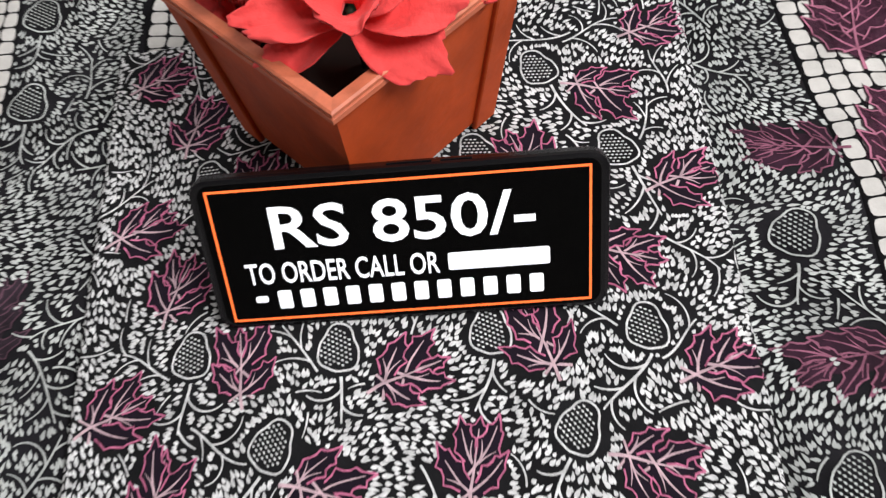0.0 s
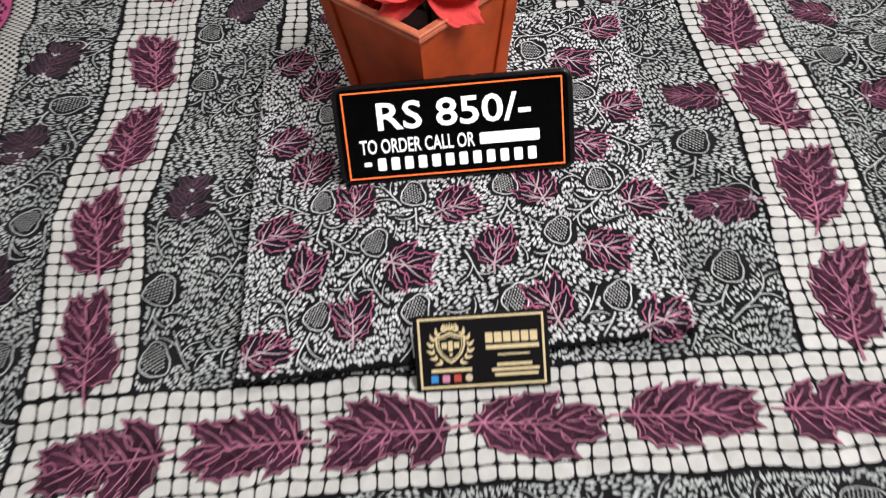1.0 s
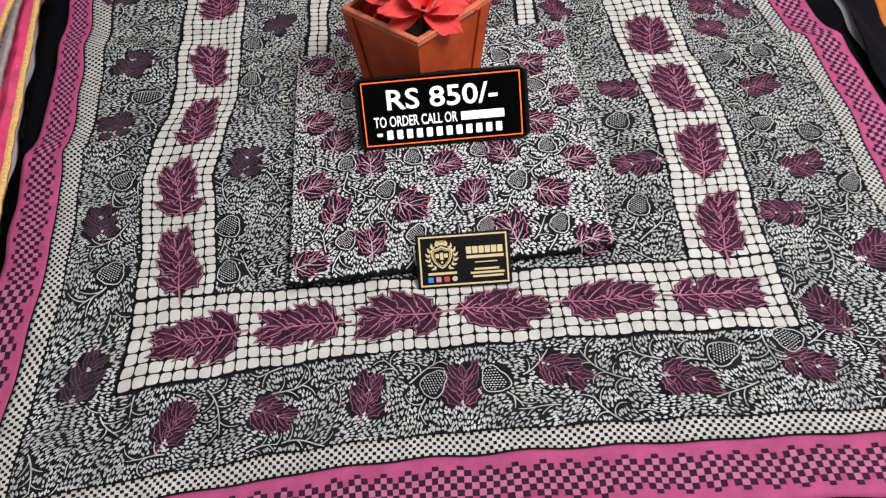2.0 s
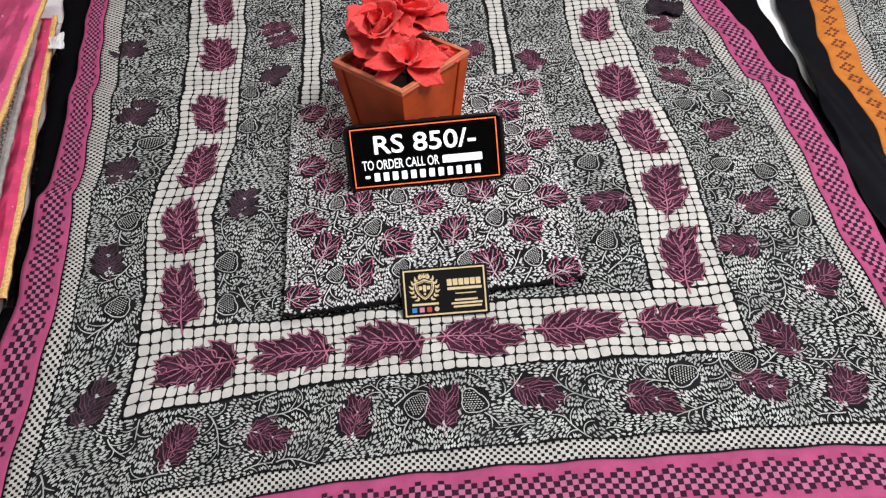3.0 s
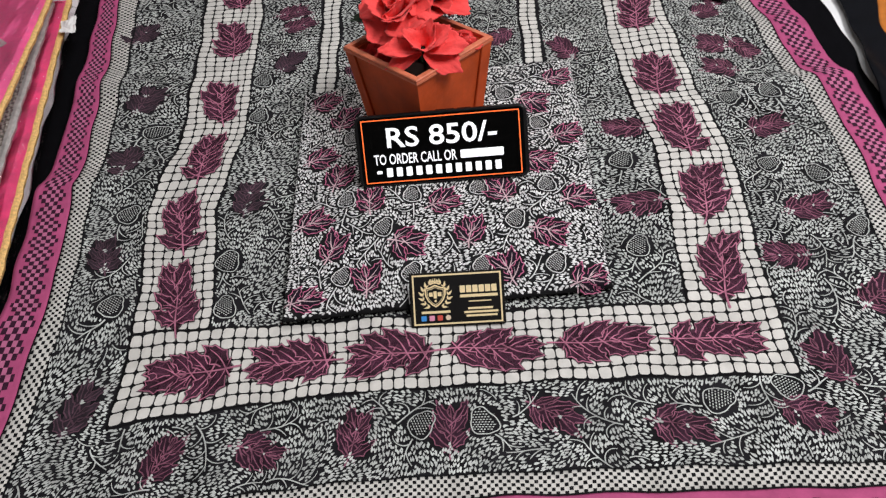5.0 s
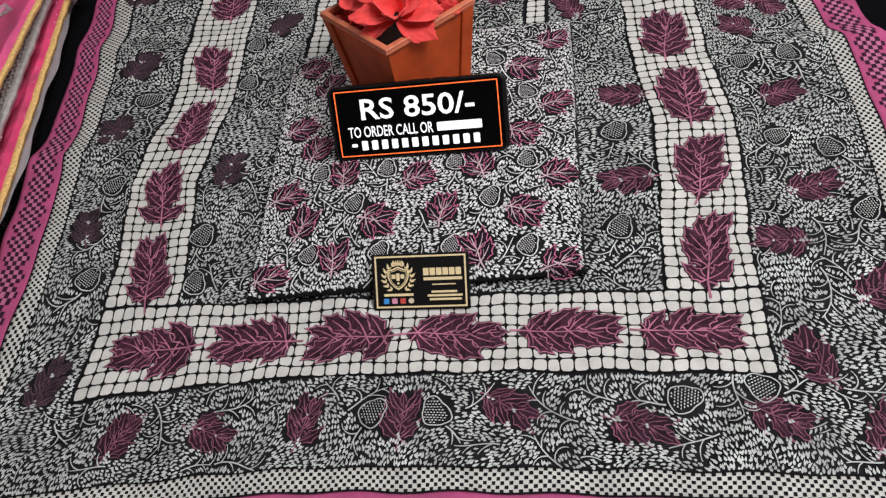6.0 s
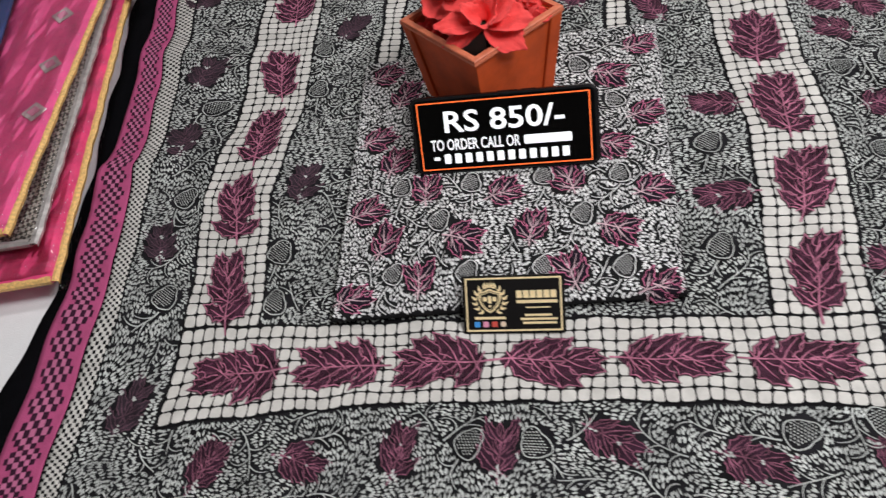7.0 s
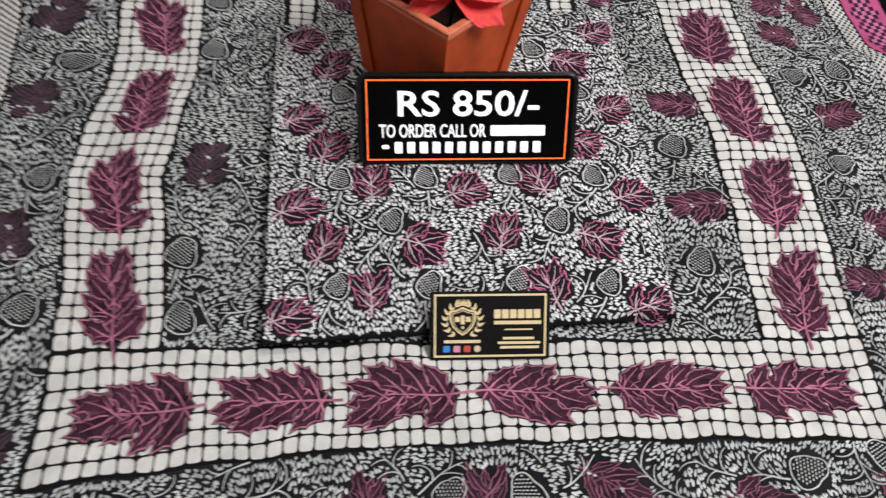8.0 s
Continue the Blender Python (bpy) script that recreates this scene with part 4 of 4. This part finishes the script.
for x0, x1, y0, y1 in ((-CX, CX, CY - 0.0016, CY), (-CX, CX, -CY, -CY + 0.0016), (-CX, -CX + 0.0016, -CY + 0.0016, CY - 0.0016), (CX - 0.0016, CX, -CY + 0.0016, CY - 0.0016)):
    bar("gold_frame_line", x0, x1, y0, y1, 0.0005, M_GOLD, card, 0.0001)


def flat_shape(name, rings, z, material, parent):
    pr = Print()
    for r in rings:
        pr.fan(r)
    return pr.lay(name, lambda x, y, lift: np.stack([x, y, 0 * x + lift], -1), z, material, parent)


def shield(w, h, cx, cy):
    pts = [(-1, 0.72), (-0.5, 0.8), (0, 1.0), (0.5, 0.8), (1, 0.72), (0.98, 0.1), (0.75, -0.4), (0.35, -0.8), (0, -1), (-0.35, -0.8), (-0.75, -0.4), (-0.98, 0.1)]
    return [(cx + x * w / 2, cy + y * h / 2) for x, y in pts]


SC = (-0.0215, 0.0035)
flat_shape("shield", [shield(0.021, 0.0225, *SC)], 0.00045, M_GOLD, card)
flat_shape("shield_ground", [shield(0.0178, 0.0192, *SC)], 0.0006, M_CARD, card)
flat_shape("shield_line", [shield(0.0165, 0.0178, *SC)], 0.0007, M_GOLD, card)
flat_shape("shield_heart", [shield(0.0152, 0.0164, *SC)], 0.0008, M_CARD, card)
for x0, x1, y0, y1 in ((-0.0278, -0.0240, 0.0032, 0.0072), (-0.0232, -0.0200, 0.0012, 0.0082), (-0.0192, -0.0154, 0.0032, 0.0072)):
    bar("emblem_bar", x0, x1, y0, y1, 0.00095, M_GOLD, card)
flat_shape("emblem_dot", [[(SC[0] + 0.0012 * math.cos(a), SC[1] - 0.0048 + 0.0012 * math.sin(a)) for a in np.linspace(0, 5.9, 14)]], 0.00095, M_GOLD, card)
flat_shape("crown", [[(SC[0] + x, 0.0158 + y) for x, y in ((-0.0034, 0), (0.0034, 0), (0.0034, 0.0012), (-0.0034, 0.0012))]] +
           [[(SC[0] + x - 0.0009, 0.0172), (SC[0] + x + 0.0009, 0.0172), (SC[0] + x * 1.25, 0.0215 - abs(x) * 0.25)] for x in (-0.0029, -0.0015, 0, 0.0015, 0.0029)], 0.0005, M_GOLD, card)
laurel = Print()
for side in (-1, 1):
    for k in range(7):
        a = radians(-62 + 21 * k)
        px, py = SC[0] + side * 0.0128 * math.cos(a), SC[1] + 0.0004 + 0.0125 * math.sin(a)
        laurel.leaflet(px, py, math.pi / 2 * (1 if side > 0 else 1) + side * (a * 0.9 - 0.75), 0.0058, 0.0024)
        laurel.leaflet(px, py, math.pi / 2 + side * (a * 0.9 + 0.35), 0.0042, 0.0018)
laurel.lay("laurel", lambda x, y, lift: np.stack([x, y, 0 * x + lift], -1), 0.00045, M_GOLD, card)
for k in range(6):
    bar("name_bar", 0.0028 + 0.0062 * k, 0.0028 + 0.0062 * k + 0.0052, 0.0055, 0.0125, 0.0005, M_GOLD, card)
for nm, x0, x1, y0, y1 in (("text_bar", 0.0028, 0.0398, 0.0008, 0.0036), ("text_bar", 0.011, 0.0332, -0.0038, -0.0027), ("text_bar", 0.010, 0.0345, -0.0112, -0.0092),
                           ("text_bar", 0.006, 0.0395, -0.0148, -0.0128), ("text_bar", 0.008, 0.0385, -0.0184, -0.0164), ("number_bar", -0.036, -0.0075, -0.0136, -0.0112)):
    bar(nm, x0, x1, y0, y1, 0.0005, M_GOLD, card)
for x, m in ((-0.0365, M_BLUE), (-0.0285, M_ICONP), (-0.0205, M_ICONR), (-0.0125, M_ICONW)):
    bar("icon", x, x + 0.0052, -0.0208, -0.0157, 0.0005, m, card, 0.0008 if m is not M_ICONW else 0.0024)


# ---- black cloth under the dupatta, and the neighbouring dupatta ----
def soft_sheet(name, x_left, x_right, y0, y1, z, fold, material, nx=60, ny=140, thick=0.0015, lift=0.0):
    """A cloth between two wandering edges, with long folds."""
    Y = np.linspace(y0, y1, ny)
    L, R = x_left(Y), x_right(Y)
    S = np.linspace(0, 1, nx)
    X = L[:, None] + (R - L)[:, None] * S[None, :]
    YY = np.repeat(Y[:, None], nx, 1)
    Z = z + fold(X, YY) + lift
    top = np.stack([X, YY, Z], -1).reshape(-1, 3)
    low = top.copy()
    low[:, 2] -= thick
    N = nx * ny
    i = (np.arange(ny - 1)[:, None] * nx + np.arange(nx - 1)[None, :]).ravel()
    up = np.stack([i, i + 1, i + nx + 1, i + nx], axis=1)
    faces = up.tolist() + (up[:, ::-1] + N).tolist()
    rim = list(range(nx)) + [nx * k + nx - 1 for k in range(1, ny)] + [N - 1 - k for k in range(1, nx)] + [nx * k for k in range(ny - 2, 0, -1)]
    for a, b in zip(rim, rim[1:] + rim[:1]):
        faces.append((a, a + N, b + N, b))
    return mesh_of(name, np.concatenate([top, low]), faces, material)


def line_of(ys, xs):
    return lambda y: np.interp(y, ys, xs) + 0.0025 * np.sin(31 * y) + 0.0015 * np.sin(73 * y + 1)


under = obj("black_cloth", soft_sheet("black_cloth", line_of([-0.3, -0.03, 0.09, 0.3, 0.5, 1.0], [-0.525, -0.5, -0.488, -0.51, -0.54, -0.61]),
            line_of([-0.3, 0.2, 0.398, 0.584, 1.0], [0.57, 0.56, 0.548, 0.545, 0.5]), -0.25, 1.0, -0.0135,
            lambda x, y: 0.009 * np.clip(1 - np.abs(x - 0.02) / 0.5, 0, 1) ** 0.3 + 0.002 * np.sin(60 * x + 9 * y), M_BLACK))
tagged(under, "plain black cloth spread beneath the printed dupatta", "cloth")

ORANGE_IN = line_of([-0.3, 0.22, 0.306, 0.392, 0.473, 0.559, 1.0], [0.57, 0.581, 0.591, 0.587, 0.593, 0.617, 0.70])
spread = tagged(empty("orange_bordered_dupatta"), "black printed dupatta with orange border beside the magenta one", "dupatta")


def fold2(x, y):
    return 0.004 * np.sin(38 * (x - 0.5) + 5 * y) * np.sin(13 * y + 1) + 0.008 * np.exp(-(((x - 0.56 + 0.1 * (y - 0.25)) / 0.013) ** 2)) + 0.006


def strip2(name, off0, off1, z, material, lift=0.0, nx=12):
    return obj(name, soft_sheet(name, lambda y: ORANGE_IN(y) + off0, lambda y: ORANGE_IN(y) + off1, -0.25, 0.95, z, fold2, material, nx, lift=lift), spread)


obj("black_edge", soft_sheet("black_edge", line_of([-0.3, 0.2, 0.398, 0.581, 1.0], [0.525, 0.53, 0.548, 0.571, 0.63]), ORANGE_IN, -0.25, 0.95, -0.012, fold2, M_SATIN, 30), spread)
strip2("orange_border", 0.0, 0.042, -0.012, M_ORANGE)
strip2("checkered_strip", 0.042, 0.062, -0.012, M_WHITE)
strip2("cloth", 0.062, 0.4, -0.012, M_FIELD, nx=60)


def lay2(u, v, lift=0.0):
    x = ORANGE_IN(v) + u
    return np.stack([x, np.asarray(v, float), -0.012 + fold2(x, v) + lift], -1)


def stepped2():
    dark = Print()
    s = 0.0042
    for k in range(28):
        for i in range(-2, 3):
            for j in range(-2, 3):
                if abs(i) + abs(j) in (2, 3) and (i + j) % 2 == 0 or (i, j) in ((0, 2), (2, 0), (-2, 0), (0, -2)):
                    x, y = 0.021 + i * s, 0.02 + 0.027 * k + j * s
                    dark.quad([(x - s / 2, y - s / 2), (x + s / 2, y - s / 2), (x + s / 2, y + s / 2), (x - s / 2, y + s / 2)])
    dark.lay("rust_diamond", lay2, 0.0006, M_RUST, spread, kind="stuff")
    pr = checker(False, 0.042, 0.062, 0.0, 0.8)
    pr.lay("check", lay2, 0.0006, M_THREAD, spread, kind="stuff")


stepped2()
f2 = Field(0.063, 0.2, 0.1, 0.75, lambda X, Y: X > 0, 31)
f2.fill(30, 50, 0.0057, 0.0021, 0.0064)
f2.white.lay("vine_print", lay2, 0.0007, M_PRINT, spread, "dense off-white leaf print", "stuff")


# ---- wrapped garment packets in a stack ----
def crinkled(name, w, l, z, amp, seed, material, n=36, over=0.002):
    """A crinkled film over a packet, front right corner at the origin, falling over its edges."""
    noise.seed_set(seed)
    verts, faces = [], []
    for j in range(n + 1):
        for i in range(n + 1):
            x, y = -w - over + (w + 2 * over) * i / n, -over + (l + 2 * over) * j / n
            d = min(x + w + over, over - x, y + over, l + over - y)
            edge = max(0.0, min(1, d / 0.012))
            h = noise.noise((x * 38, y * 22, seed)) + 0.6 * abs(noise.noise((x * 90, y * 60, seed + 7)))
            verts.append((x, y, z * (0.35 + 0.65 * edge ** 0.5) + amp * (0.4 + h) * (0.5 + 0.5 * edge)))
    for j in range(n):
        for i in range(n):
            a = j * (n + 1) + i
            faces.append((a, a + 1, a + n + 2, a + n + 1))
    return mesh_of(name, verts, faces, material, smooth=False)


def packet(at, w, l, thick, material, trim, label, seed, trim_w=0.009, front_trim=True):
    """Folded garment in a clear sleeve, with a shiny trim along its edges; the origin is its front right corner."""
    ob = tagged(empty("garment_packet", at), label, "garment", "stack of wrapped garments")
    bm = box_bm(-w, 0, 0, l, 0, thick, min(thick * 0.42, 0.006), 3)
    bmesh.ops.subdivide_edges(bm, edges=[e for e in bm.edges if e.calc_length() > 0.1], cuts=14, use_grid_fill=True)
    for v in bm.verts:
        if v.co.z > thick * 0.5:
            v.co.z += 0.0022 * noise.noise((v.co.x * 25, v.co.y * 18, seed))
        tuck = 1.1 * max(0.0, thick - 0.004 - v.co.z)
        if v.co.x > -0.03:
            v.co.x -= tuck
        if v.co.y < 0.03:
            v.co.y += tuck
    part("garment", bm, material, ob, smooth=True)
    if trim:
        for nm, x0, x1, y0, y1 in (("side_trim", -trim_w, 0.002, -0.001, l), ("front_trim", -w, -trim_w, -0.002, trim_w * 0.8))[:2 if front_trim else 1]:
            nseg = 46
            pr, base = [], []
            for k in range(nseg + 1):
                f = k / nseg
                j = 0.0008 * math.sin(k * 2.1 + seed) + 0.0006 * math.sin(k * 0.7)
                if nm == "side_trim":
                    p = [(x0 + 0.002 + j * 0.6, y0 + (y1 - y0) * f, thick + 0.0012), (x1 - 0.004, y0 + (y1 - y0) * f, thick + 0.0010), (x1 - 0.0006 + j, y0 + (y1 - y0) * f, thick - 0.0012), (x1 - 0.002 + j, y0 + (y1 - y0) * f, thick - 0.006)]
                else:
                    p = [(x0 + (x1 - x0) * f, y1 + j, thick + 0.0012), (x0 + (x1 - x0) * f, y0 + 0.005, thick + 0.0010), (x0 + (x1 - x0) * f, y0 + 0.002, thick - 0.0012), (x0 + (x1 - x0) * f, y0 + 0.0022, thick - 0.006)]
                pr += p
            fc = [(4 * k + q, 4 * k + q + 1, 4 * k + q + 5, 4 * k + q + 4) for k in range(nseg) for q in range(3)]
            t = obj(nm, mesh_of(nm, pr, fc, trim, smooth=False), ob, None, "gold lace trim" if trim is M_LACE else "silver satin edging")
            sol = t.modifiers.new("thickness", "SOLIDIFY")
            sol.thickness = 0.0005
    film = obj("plastic_sleeve", crinkled("plastic_sleeve", w, l, thick + 0.0035, 0.0042, seed, M_FILM), ob, None, "clear crinkled plastic sleeve")
    return ob


ZS = -0.02
packet(pose(-0.472, 0.09, ZS, 0, 0, 8.5), 0.26, 0.575, 0.03, M_HOTPINK, M_LACE, "hot pink garment with gold trim in clear plastic, lowest of stack", 2, 0.0075)
packet(pose(-0.503, 0.13, ZS + 0.034, 0, 0, 7.5), 0.25, 0.5, 0.011, M_GREYCHECK, M_SILVER, "grey checked garment in clear plastic within the stack", 4)
top = packet(pose(-0.528, 0.132, ZS + 0.049, 0, 0, 3.6), 0.24, 0.62, 0.013, M_HOTPINK2, M_LACE, "bright pink garment with gold edging and mirror squares", 6, 0.0065)
for x, y, a in ((-0.036, 0.27, 40), (-0.03, 0.185, 52), (-0.05, 0.37, 44)):
    sq = part("mirror_square", box_bm(-0.012, 0.012, -0.012, 0.012, 0.0, 0.0012, 0.0004, 1), M_MIRROR, top, "silver mirror-work square", m=pose(x, y, 0.0137, 0, 0, a))
    part("mirror_heart", box_bm(-0.0065, 0.0065, -0.0065, 0.0065, 0.0013, 0.0019, 0.0003, 1), M_ICONP, sq, "rosy square centre")
packet(pose(-0.613, 0.21, ZS + 0.066, 0, 0, 12), 0.2, 0.4, 0.012, M_NAVY, None, "navy blue garment folded on the stack", 8)
packet(pose(-0.643, 0.21, ZS + 0.082, 0, 0, 12), 0.18, 0.4, 0.014, M_PEACH, None, "peach garment folded on top of stack", 9)


# ---- crumpled clear wrapping left on the lowest packet's far corner ----
def crumple(name, at, size, seed, material, label, category):
    noise.seed_set(seed)
    n = 16
    verts, faces = [], []
    for j in range(n + 1):
        for i in range(n + 1):
            x, y = size * (i / n - 0.5), size * 1.6 * (j / n - 0.5)
            h = 0.3 * size * (noise.noise((x * 55, y * 45, seed)) + 0.55 * abs(noise.noise((x * 140, y * 110, seed))) + 0.4)
            verts.append((x + 0.12 * size * noise.noise((y * 70, x * 30, 2)), y + 0.12 * size * noise.noise((x * 60, y * 30, 5)), max(0.0006, h)))
    for j in range(n):
        for i in range(n):
            a = j * (n + 1) + i
            faces.append((a, a + 1, a + n + 2, a + n + 1))
    ob = obj(name, mesh_of(name, verts, faces, material, smooth=False), None, at)
    sol = ob.modifiers.new("thickness", "SOLIDIFY")
    sol.thickness = 0.0004
    return tagged(ob, label, category)


crumple("tissue_wrapping", pose(-0.534, 0.575, 0.0125, 0, 0, 12), 0.022, 4, M_TISSUE, "crumpled white tissue at the pink packet's far corner", "wrapping")

# ---- an added dark crumple, standing for a shadowed fold near the dupatta's far edge ----
shade_clump = crumple("shade_crumple", pose(0.388, 0.558, 0.003, 0, 0, 68), 0.034, 9, M_DARKMAUVE, "", "")
shade_clump.parent = dupatta
